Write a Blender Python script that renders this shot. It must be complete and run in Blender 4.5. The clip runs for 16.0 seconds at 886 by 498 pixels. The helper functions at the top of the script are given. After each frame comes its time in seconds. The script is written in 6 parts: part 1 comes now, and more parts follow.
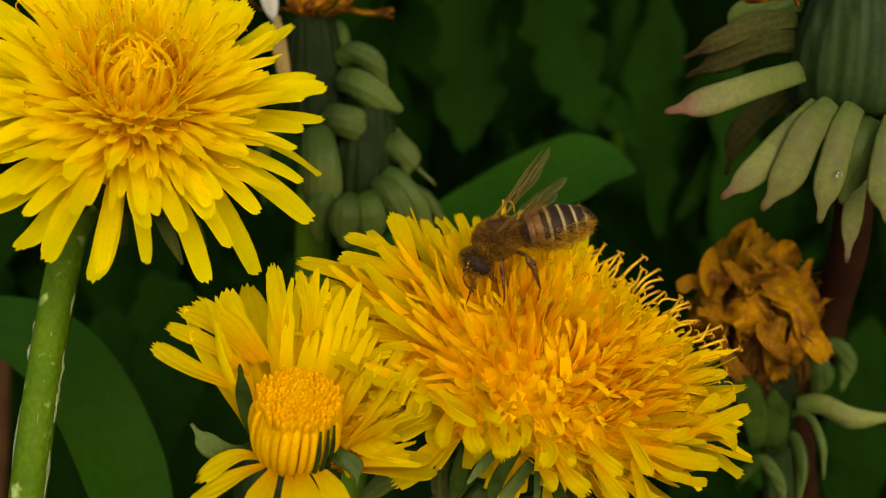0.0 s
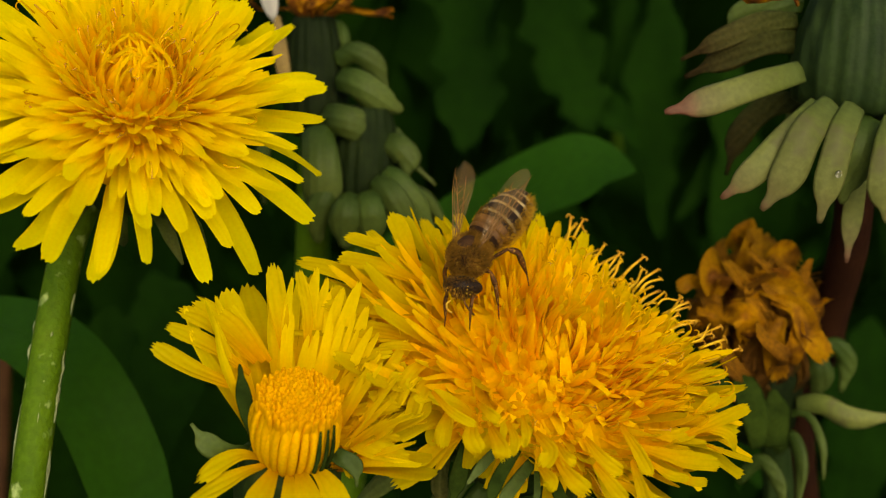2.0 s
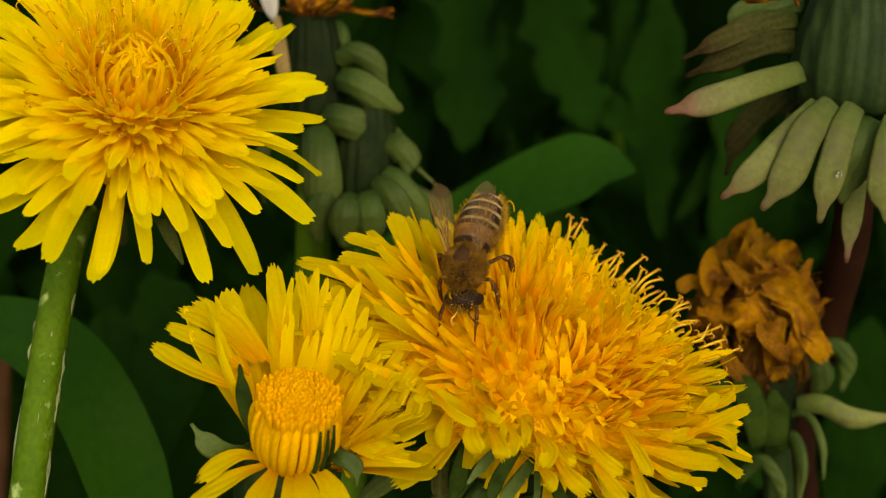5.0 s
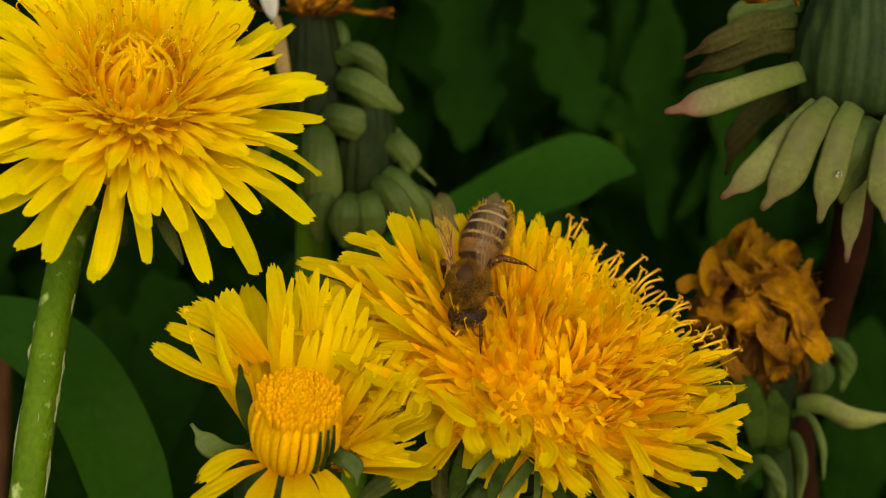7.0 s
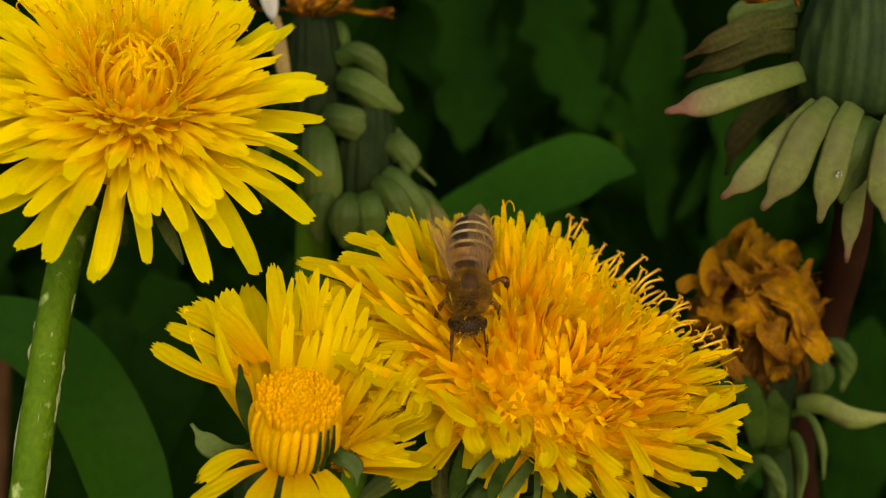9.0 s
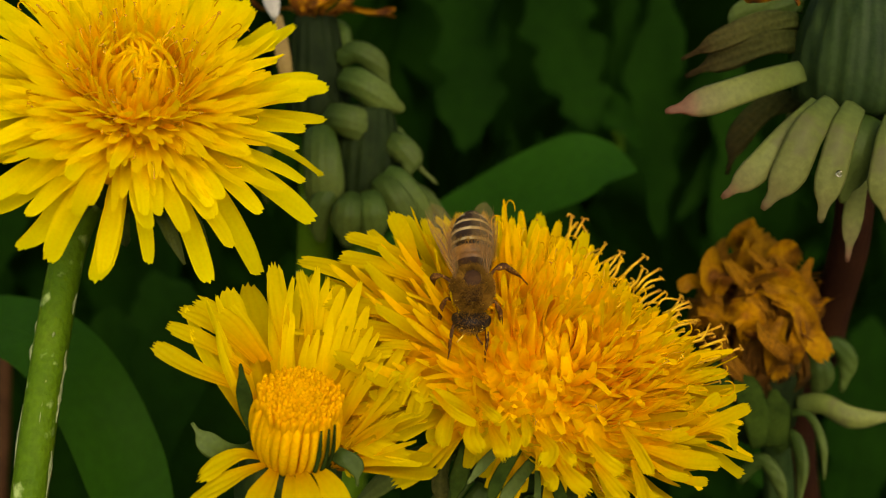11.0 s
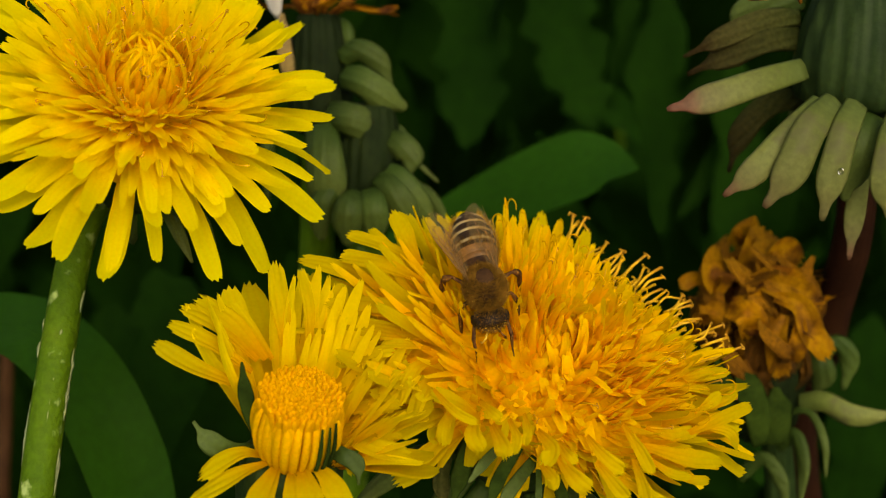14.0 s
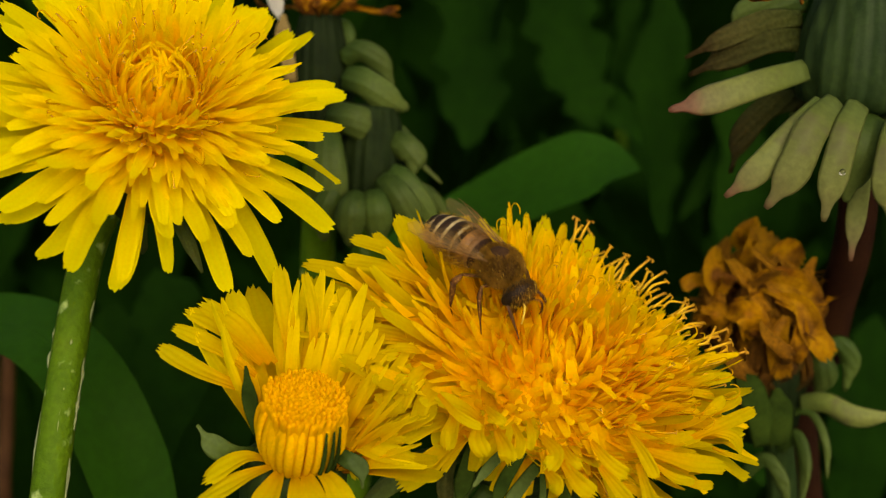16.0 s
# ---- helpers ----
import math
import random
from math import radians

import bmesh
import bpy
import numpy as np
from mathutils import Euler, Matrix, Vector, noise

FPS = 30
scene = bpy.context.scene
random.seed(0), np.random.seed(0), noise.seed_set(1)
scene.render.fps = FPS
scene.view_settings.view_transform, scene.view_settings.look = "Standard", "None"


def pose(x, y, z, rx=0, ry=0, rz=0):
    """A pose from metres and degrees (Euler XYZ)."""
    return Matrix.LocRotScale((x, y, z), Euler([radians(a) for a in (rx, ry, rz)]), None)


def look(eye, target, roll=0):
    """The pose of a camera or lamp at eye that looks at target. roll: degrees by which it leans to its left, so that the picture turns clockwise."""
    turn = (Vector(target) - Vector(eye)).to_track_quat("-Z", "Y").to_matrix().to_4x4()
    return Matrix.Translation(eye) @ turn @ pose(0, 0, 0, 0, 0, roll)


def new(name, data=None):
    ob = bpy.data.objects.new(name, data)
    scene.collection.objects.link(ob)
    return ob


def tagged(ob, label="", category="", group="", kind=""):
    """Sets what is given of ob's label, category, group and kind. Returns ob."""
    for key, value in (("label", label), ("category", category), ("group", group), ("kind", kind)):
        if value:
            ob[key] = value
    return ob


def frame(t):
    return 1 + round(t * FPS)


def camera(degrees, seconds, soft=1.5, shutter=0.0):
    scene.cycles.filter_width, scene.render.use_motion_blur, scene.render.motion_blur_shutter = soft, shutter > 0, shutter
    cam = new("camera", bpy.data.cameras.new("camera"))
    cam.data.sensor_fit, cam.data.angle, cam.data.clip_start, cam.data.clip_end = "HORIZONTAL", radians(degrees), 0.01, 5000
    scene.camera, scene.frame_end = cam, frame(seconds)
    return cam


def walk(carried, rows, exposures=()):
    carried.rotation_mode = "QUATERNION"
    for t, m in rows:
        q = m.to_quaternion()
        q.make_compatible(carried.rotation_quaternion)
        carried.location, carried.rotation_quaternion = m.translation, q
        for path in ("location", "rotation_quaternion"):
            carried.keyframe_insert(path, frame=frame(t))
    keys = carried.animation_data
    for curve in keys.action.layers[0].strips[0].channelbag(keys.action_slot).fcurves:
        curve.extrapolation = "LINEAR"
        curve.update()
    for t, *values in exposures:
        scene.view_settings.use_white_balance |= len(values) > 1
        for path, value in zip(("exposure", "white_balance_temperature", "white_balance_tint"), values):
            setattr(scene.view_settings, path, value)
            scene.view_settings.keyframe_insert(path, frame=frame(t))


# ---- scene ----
cam = camera(40, 16.0, soft=1.1, shutter=0.5)
cam.data.dof.use_dof = True
cam.data.dof.focus_distance = 0.104
cam.data.dof.aperture_fstop = 30

# the camera stands over a patch of dandelions and drifts by fractions of a millimetre near the end
EYE = Vector((0, 0, 0.22))
DRIFT = [(0, 0, 0), (9.2, 0, 0), (11.5, 0.07, -0.03), (12, 0.14, -0.03), (12.5, 0.10, -0.08), (13.5, 0.10, -0.10),
         (14.5, 0.14, -0.16), (15, 0.17, -0.10), (15.5, 0.28, -0.07), (16, 0.19, -0.10)]
walk(cam, [(t, pose(*EYE, 65 + dp, 0, dy)) for t, dy, dp in DRIFT], exposures=[(0, 0.58, 7700, 4)])

# ---- light: a bright overcast sky ----
world = bpy.data.worlds.new("sky")
scene.world = world
world.use_nodes = True
wn = world.node_tree.nodes
sky = wn.new("ShaderNodeTexSky")
sky.sky_type = "NISHITA"
sky.sun_disc = False
sky.sun_elevation = radians(43)
sky.sun_rotation = radians(165)
sky.dust_density = 4.0
wn["Background"].inputs["Strength"].default_value = 0.15
world.node_tree.links.new(sky.outputs[0], wn["Background"].inputs["Color"])
sun = new("sun", bpy.data.lights.new("sun", "SUN"))
sun.data.energy = 1.27
sun.data.angle = radians(60)
sun.data.color = (1.0, 0.94, 0.84)
sun.matrix_world = look((0.25, -0.85, 1.02), (0, 0.1, 0.1))


# ---- materials ----
def ramp(nt, stops, fac):
    r = nt.nodes.new("ShaderNodeValToRGB")
    e = r.color_ramp.elements
    while len(e) < len(stops):
        e.new(0.5)
    for el, (pos, col) in zip(e, stops):
        el.position, el.color = pos, (*col, 1)
    nt.links.new(fac, r.inputs["Fac"])
    return r.outputs["Color"]


def mix(nt, kind, fac, a, b):
    m = nt.nodes.new("ShaderNodeMix")
    m.data_type, m.blend_type = "RGBA", kind
    for sock, val in ((m.inputs["Factor"], fac), (m.inputs["A"], a), (m.inputs["B"], b)):
        if hasattr(val, "is_output"):
            nt.links.new(val, sock)
        else:
            sock.default_value = val if isinstance(val, float) else (*val, 1)
    return m.outputs["Result"]


def material(name, stops, axis=None, span=(0, 1), noise_scale=400.0, fine=2500.0, vary=0.25, rough=0.5, bump=0.3, through_light=0.0,
             gloss=0.4, stripes=None, mottle=None, island=False, by_uv=False):
    """Colour ramp along a local axis (or over noise), mottled at two scales, with fine relief."""
    m = bpy.data.materials.new(name)
    m.use_nodes = True
    nt = m.node_tree
    nodes, links = nt.nodes, nt.links
    bsdf = nodes["Principled BSDF"]
    co = nodes.new("ShaderNodeTexCoord").outputs["Object"]
    n1 = nodes.new("ShaderNodeTexNoise")
    n1.inputs["Scale"].default_value, n1.inputs["Detail"].default_value = noise_scale, 4
    links.new(co, n1.inputs["Vector"])
    n2 = nodes.new("ShaderNodeTexNoise")
    n2.inputs["Scale"].default_value, n2.inputs["Detail"].default_value = fine, 3
    links.new(co, n2.inputs["Vector"])
    info = nodes.new("ShaderNodeObjectInfo").outputs["Random"]
    if island:
        info = nodes.new("ShaderNodeNewGeometry").outputs["Random Per Island"]
    if axis is None:
        fac = n1.outputs["Fac"]
    else:
        sep = nodes.new("ShaderNodeSeparateXYZ")
        links.new(nodes["Texture Coordinate"].outputs["UV"] if by_uv else co, sep.inputs[0])
        rng = nodes.new("ShaderNodeMapRange")
        rng.inputs["From Min"].default_value, rng.inputs["From Max"].default_value = span
        links.new(sep.outputs[axis], rng.inputs["Value"])
        wob = nodes.new("ShaderNodeMath")
        wob.operation = "MULTIPLY_ADD"
        links.new(n1.outputs["Fac"], wob.inputs[0])
        wob.inputs[1].default_value = 0.3
        links.new(rng.outputs[0], wob.inputs[2])
        sub = nodes.new("ShaderNodeMath")
        sub.operation = "SUBTRACT"
        links.new(wob.outputs[0], sub.inputs[0])
        sub.inputs[1].default_value = 0.15
        fac = sub.outputs[0]
    col = ramp(nt, stops, fac)
    lo, hi = 1 - vary, 1 + vary
    col = mix(nt, "MULTIPLY", 1.0, col, ramp(nt, [(0.3, (lo, lo, lo)), (0.7, (1, 1, 1))], n2.outputs["Fac"]))
    col = mix(nt, "MULTIPLY", 1.0, col, ramp(nt, [(0, (lo, lo * 0.96, lo)), (1, (1, 1, 1))], info))
    if mottle:
        n3 = nodes.new("ShaderNodeTexNoise")
        n3.inputs["Scale"].default_value, n3.inputs["Detail"].default_value = mottle[1], 6
        links.new(co, n3.inputs["Vector"])
        col = mix(nt, "MIX", ramp(nt, [(mottle[2], (0, 0, 0)), (mottle[2] + 0.12, (1, 1, 1))], n3.outputs["Fac"]), col, mottle[0])
    height = n2.outputs["Fac"]
    if stripes:
        w = nodes.new("ShaderNodeTexWave")
        w.bands_direction = stripes[0]
        w.inputs["Scale"].default_value, w.inputs["Distortion"].default_value = stripes[1], 1.5
        w.inputs["Detail Scale"].default_value = 0.5
        links.new(nodes["Texture Coordinate"].outputs["UV"] if by_uv else co, w.inputs["Vector"])
        col = mix(nt, "MULTIPLY", stripes[2], col, ramp(nt, [(0, (0.99, 0.72, 0.6) if axis is not None and by_uv else (0.55, 0.6, 0.5)), (1, (1, 1, 1))], w.outputs["Fac"]))
        add = nodes.new("ShaderNodeMath")
        add.operation = "ADD"
        links.new(height, add.inputs[0])
        links.new(w.outputs["Fac"], add.inputs[1])
        height = add.outputs[0]
    b = nodes.new("ShaderNodeBump")
    b.inputs["Strength"].default_value, b.inputs["Distance"].default_value = bump, 0.0002
    links.new(height, b.inputs["Height"])
    links.new(b.outputs[0], bsdf.inputs["Normal"])
    links.new(col, bsdf.inputs["Base Color"])
    bsdf.inputs["Roughness"].default_value = rough
    bsdf.inputs["Specular IOR Level"].default_value = gloss
    if through_light:
        tr = nodes.new("ShaderNodeBsdfTranslucent")
        links.new(col, tr.inputs["Color"])
        ms = nodes.new("ShaderNodeMixShader")
        ms.inputs[0].default_value = through_light
        links.new(bsdf.outputs[0], ms.inputs[1])
        links.new(tr.outputs[0], ms.inputs[2])
        links.new(ms.outputs[0], nodes["Material Output"].inputs["Surface"])
    return m


YEL, GOLD, ORA = (0.97, 0.80, 0.004), (0.97, 0.66, 0.003), (0.96, 0.53, 0.003)
M_RAY = material("ray_petal", [(0, ORA), (0.16, GOLD), (0.40, YEL), (1, (0.97, 0.85, 0.012))], 1, (0, 1), 300, 3000, 0.06, 0.6, 0.2, 0.71, 0.08, by_uv=True, stripes=("X", 1.05, 0.10))
# deeper gold, also darkened for the weaker light on the lower flowers
M_DIMRAY = material("dimmed_golden_petal", [(0, (0.6858, 0.3258, 0.0026)), (0.25, (0.6687, 0.4029, 0.0026)), (0.6, (0.6515, 0.4886, 0.0034)), (1, (0.6515, 0.5229, 0.0069))], 1, (0, 1), 300, 3000, 0.08, 0.6, 0.2, 0.58, 0.08, by_uv=True, stripes=("X", 1.05, 0.16))
M_MID = material("mid_petal", [(0, (0.98, 0.56, 0.003)), (0.25, (0.98, 0.66, 0.003)), (0.60, YEL)], 1, (0, 1), 300, 3000, 0.06, 0.6, 0.2, 0.71, 0.08, by_uv=True, stripes=("X", 1.05, 0.10))
M_YELMASS = material("yellow_petal_mass", [(0, (0.98, 0.56, 0.003)), (0.25, (0.98, 0.68, 0.003)), (0.55, YEL)], 1, (0, 1), 300, 3000, 0.06, 0.6, 0.2, 0.71, 0.08, island=True, by_uv=True, stripes=("X", 1.05, 0.10))
M_INNER = material("inner_petal", [(0, (0.97, 0.52, 0.003)), (0.5, (0.97, 0.62, 0.003)), (0.9, (0.98, 0.74, 0.003))], 1, (0, 1), 300, 3000, 0.10, 0.6, 0.2, 0.66, 0.08, by_uv=True)
M_CORE = material("inner_gold_petal", [(0, (0.98, 0.52, 0.003)), (0.5, (0.98, 0.56, 0.004)), (0.9, (0.98, 0.61, 0.006))], 1, (0, 1), 300, 3000, 0.08, 0.6, 0.2, 0.60, 0.06, by_uv=True)
M_COREMASS = material("inner_gold_mass", [(0, (0.98, 0.52, 0.003)), (0.5, (0.98, 0.56, 0.004)), (0.9, (0.98, 0.61, 0.006))], 1, (0, 1), 300, 3000, 0.08, 0.6, 0.2, 0.60, 0.06, island=True, by_uv=True)
M_GOLDRAY = material("golden_ray_petal", [(0, (0.98, 0.53, 0.003)), (0.40, (0.98, 0.58, 0.003)), (0.72, (0.97, 0.63, 0.004)), (0.95, (0.95, 0.69, 0.008))], 1, (0, 1), 300, 3000, 0.10, 0.6, 0.2, 0.60, 0.06, by_uv=True, stripes=("X", 1.05, 0.10))
M_GOLDMASS = material("golden_petal_mass", [(0, (0.98, 0.53, 0.003)), (0.40, (0.98, 0.58, 0.003)), (0.72, (0.97, 0.63, 0.004)), (0.95, (0.95, 0.69, 0.008))], 1, (0, 1), 300, 3000, 0.10, 0.6, 0.2, 0.60, 0.06, island=True, by_uv=True, stripes=("X", 1.05, 0.10))
# bright orange of the filler, standing in for light between the florets
M_GAPFILL = material("gap_fill", [(0.3, (0.98, 0.54, 0.003)), (0.7, (0.98, 0.62, 0.003))], None, noise_scale=500, fine=2500, vary=0.12, rough=0.7, bump=0.3, through_light=0.6, gloss=0.05)
M_BUD = material("closed_floret", [(0, (0.90, 0.52, 0.006)), (0.6, (0.94, 0.58, 0.004)), (1, (0.94, 0.53, 0.004))], 1, (0, 0.007), 400, 3000, 0.15, 0.7,
                 0.3, 0.5, 0.06)
M_STYLE = material("style", [(0, (0.78, 0.47, 0.004)), (0.7, (0.78, 0.45, 0.006)), (1, (0.60, 0.29, 0.01))], 2, (0, 0.004), 500, 3000, 0.2, 0.6, 0.2, 0.15)
M_CURL = material("curled_style", [(0.3, (0.72, 0.36, 0.006)), (0.7, (0.82, 0.47, 0.008))], None, noise_scale=700, fine=3000, vary=0.25, rough=0.7, bump=0.1, gloss=0.05, through_light=0.2)
M_STEM = material("stem", [(0.2, (0.0460, 0.1058, 0.0037)), (0.6, (0.0782, 0.1518, 0.0055)), (0.85, (0.1104, 0.1794, 0.0092))], None, noise_scale=220, fine=1800, vary=0.25,
                  rough=0.6, bump=1.0, gloss=0.06, mottle=((0.24, 0.31, 0.10), 480, 0.60))
M_FLAKE = material("torn_skin", [(0.3, (0.20, 0.24, 0.10)), (0.7, (0.36, 0.40, 0.20))], None, noise_scale=700, vary=0.3, rough=0.7, gloss=0.1, through_light=0.3)
M_REDSTEM = material("red_stem", [(0.3, (0.0180, 0.0060, 0.0030)), (0.7, (0.0360, 0.0132, 0.0048))], None, noise_scale=200, vary=0.3, rough=0.7, gloss=0.05)
M_INVOL = material("involucre", [(0.25, (0.0114, 0.0264, 0.0053)), (0.75, (0.0317, 0.0563, 0.0123))], None, noise_scale=350, fine=1500, vary=0.3, rough=0.6, bump=0.4, gloss=0.1,
                   stripes=("X", 300, 0.3))
M_DARKCONE = material("dark_involucre", [(0.25, (0.0054, 0.0117, 0.0027)), (0.75, (0.0153, 0.0261, 0.0063))], None, noise_scale=350, fine=1500, vary=0.3, rough=0.7,
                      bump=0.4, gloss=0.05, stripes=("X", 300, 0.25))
M_BRACT = material("bract", [(0, (0.088, 0.120, 0.026)), (0.30, (0.112, 0.138, 0.026)), (0.62, (0.158, 0.172, 0.046)), (0.84, (0.150, 0.136, 0.048)), (0.93, (0.160, 0.090, 0.046)), (1, (0.150, 0.062, 0.036))], 1,
                   (0, 0.0130), 260, 1800, 0.25, 0.5, 0.15, 0.14, 0.10, ("X", 190, 0.14), ((0.075, 0.072, 0.026), 240, 0.60))
M_BRACTG = material("green_bract", [(0, (0.0298, 0.0553, 0.0085)), (0.5, (0.0723, 0.1020, 0.0213)), (1, (0.0892, 0.1088, 0.0255))], 1, (0, 0.012), 400, 2500, 0.25, 0.5, 0.35, 0.1,
                    0.08, ("X", 350, 0.04))
M_DRY = material("dry_petal", [(0.32, (0.0368, 0.0110, 0.0028)), (0.43, (0.1472, 0.0460, 0.0028)), (0.53, (0.4600, 0.2024, 0.0028)), (0.60, (0.3128, 0.1104, 0.0028)), (0.70, (0.0920, 0.0258, 0.0028))], None, noise_scale=180,
                 fine=2500, vary=0.4, rough=0.75, bump=0.5, through_light=0.2, gloss=0.1)
M_WILT = material("wilted_petal", [(0, (0.045, 0.036, 0.005)), (0.28, (0.12, 0.052, 0.006)), (0.55, (0.22, 0.085, 0.006)), (0.80, (0.34, 0.14, 0.004)), (1, (0.42, 0.20, 0.005))], 1, (0, 0.0135), 350, 2500, 0.5, 0.75, 0.5, 0.25, 0.1,
                  ("X", 420, 0.35))
M_WILTTIP = material("wilted_tip", [(0.30, (0.10, 0.036, 0.004)), (0.42, (0.28, 0.115, 0.004)), (0.52, (0.44, 0.21, 0.004)), (0.60, (0.38, 0.165, 0.004)), (0.70, (0.16, 0.055, 0.004))], None, noise_scale=260, fine=2500, vary=0.35, rough=0.7, bump=0.5, through_light=0.3, gloss=0.1)
M_LEAF = material("leaf", [(0.25, (0.0116, 0.0483, 0.0020)), (0.75, (0.0213, 0.0773, 0.0039))], None, noise_scale=60, fine=900, vary=0.2, rough=0.5, bump=0.15,
                  through_light=0.22, gloss=0.05)
# leaf green darkened to stand in for the shade behind the flowers
M_SHADELEAF = material("shaded_back_leaf", [(0.25, (0.0037, 0.0175, 0.0008)), (0.75, (0.0087, 0.0340, 0.0018))], None, noise_scale=45, fine=500, vary=0.35, rough=0.85, bump=0.2,
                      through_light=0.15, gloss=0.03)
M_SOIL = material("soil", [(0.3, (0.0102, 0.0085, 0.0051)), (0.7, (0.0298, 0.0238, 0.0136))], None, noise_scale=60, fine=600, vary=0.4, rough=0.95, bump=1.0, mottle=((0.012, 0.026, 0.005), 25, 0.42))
M_PAPPUS = material("pappus", [(0.3, (0.7, 0.68, 0.62)), (0.7, (0.8, 0.78, 0.74))], None, noise_scale=600, vary=0.15, rough=0.8)
M_DRYBRACT = material("dry_bract", [(0, (0.0495, 0.0612, 0.0126)), (0.5, (0.0648, 0.0612, 0.0162)), (0.9, (0.0324, 0.0198, 0.0063))], 1, (0, 0.012), 500, 2500, 0.45, 0.8, 0.6, 0.1, 0.04, ("X", 380, 0.3))
M_DRYSTRAW = material("straw", [(0.3, (0.15, 0.10, 0.03)), (0.7, (0.26, 0.18, 0.06))], None, noise_scale=500, vary=0.3, rough=0.7, gloss=0.1)
M_DEAD = material("dead_stalk", [(0.3, (0.05, 0.022, 0.008)), (0.7, (0.10, 0.045, 0.015))], None, noise_scale=300, vary=0.35, rough=0.8, gloss=0.08)
M_WATER = bpy.data.materials.new("water")
M_WATER.use_nodes = True
M_WATER.node_tree.nodes["Principled BSDF"].inputs["Transmission Weight"].default_value = 1.0
M_WATER.node_tree.nodes["Principled BSDF"].inputs["Roughness"].default_value = 0.02
M_WATER.node_tree.nodes["Principled BSDF"].inputs["IOR"].default_value = 1.33
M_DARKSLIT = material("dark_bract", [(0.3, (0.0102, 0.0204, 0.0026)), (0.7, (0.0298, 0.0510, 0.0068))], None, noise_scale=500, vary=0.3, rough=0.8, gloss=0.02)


# ---- building helpers ----
def spline(pts, n):
    """n + 1 points on a smooth line through pts."""
    pts = [Vector(p) for p in pts]
    ext = [pts[0] * 2 - pts[1], *pts, pts[-1] * 2 - pts[-2]]
    out = []
    for i in range(n + 1):
        u = i / n * (len(pts) - 1)
        k = min(int(u), len(pts) - 2)
        f = u - k
        a, b, c, d = ext[k:k + 4]
        out.append(0.5 * (2 * b + (c - a) * f + (2 * a - 5 * b + 4 * c - d) * f * f + (3 * b - a - 3 * c + d) * f ** 3))
    return out


def between(stops, u):
    """Linear reading of (place, value) stops."""
    for (a, va), (b, vb) in zip(stops, stops[1:]):
        if u <= b:
            return va + (vb - va) * max(0.0, (u - a) / (b - a))
    return stops[-1][1]


def frames_along(line, up, carry=True):
    """Direction, side and normal at each point of a line; carry: the normal turns with the line."""
    up = Vector(up)
    out = []
    for i, p in enumerate(line):
        d = (line[min(i + 1, len(line) - 1)] - line[max(i - 1, 0)]).normalized()
        side = d.cross(up)
        side = side.normalized() if side.length > 1e-4 else d.orthogonal().normalized()
        nrm = side.cross(d).normalized()
        up = nrm if carry else up
        out.append((p, d, side, nrm))
    return out


def sweep(bm, pts, wide, thick, up=(0, 0, 1), n=16, sides=8, rib=0.0, ribs=0):
    """A closed body of elliptic section along a line; wide and thick are stops of half sizes."""
    line = spline(pts, n) if len(pts) > 2 or n > 1 else [Vector(p) for p in pts]
    rings = []
    for i, (p, d, s, nn) in enumerate(frames_along(line, up)):
        w, h = between(wide, i / n), between(thick, i / n)
        ring = []
        for k in range(sides):
            a = 2 * math.pi * k / sides
            g = 1 + rib * math.cos(ribs * a) if ribs else 1
            ring.append(bm.verts.new(p + s * (w * g * math.cos(a)) + nn * (h * g * math.sin(a))))
        rings.append(ring)
    for r0, r1 in zip(rings, rings[1:]):
        for k in range(sides):
            bm.faces.new((r0[k], r0[(k + 1) % sides], r1[(k + 1) % sides], r1[k]))
    bm.faces.new(rings[0][::-1])
    bm.faces.new(rings[-1])
    return bm


def ball(bm, centre, radii, seg=16, rings=10, turn=None):
    m = Matrix.Translation(centre) @ (turn or Matrix()) @ Matrix.Diagonal((*radii, 1))
    bmesh.ops.create_uvsphere(bm, u_segments=seg, v_segments=rings, radius=1, matrix=m)
    return bm


def mesh_of(name, bm, mat, smooth=True):
    bmesh.ops.recalc_face_normals(bm, faces=bm.faces)
    me = bpy.data.meshes.new(name)
    bm.to_mesh(me)
    bm.free()
    for mm in (mat if isinstance(mat, (list, tuple)) else [mat]):
        me.materials.append(mm)
    if smooth:
        me.shade_smooth()
    return me


def part(name, bm, mat, parent, label="", m=None):
    """One mesh object under a thing or part."""
    me = bm if isinstance(bm, bpy.types.Mesh) else mesh_of(name, bm, mat)
    ob = new(name, me)
    ob.parent = parent
    ob.matrix_basis = m or Matrix()
    return tagged(ob, label)


def thing(name, place, label, category, group="", kind=""):
    ob = new(name)
    ob.empty_display_size = 0.005
    ob.matrix_basis = Matrix.Translation(place)
    return tagged(ob, label, category, group, kind)


def solo(name, bm, mat, label, category, group="", kind=""):
    return tagged(new(name, mesh_of(name, bm, mat)), label, category, group, kind)


def basis(axis, spin=0.0):
    """Rotation whose Z is the axis and whose X points as far as it can along world X."""
    z = Vector(axis).normalized()
    y = z.cross(Vector((1, 0, 0))).normalized()
    x = y.cross(z)
    return Matrix((x, y, z)).transposed().to_4x4() @ Matrix.Rotation(spin, 4, "Z")


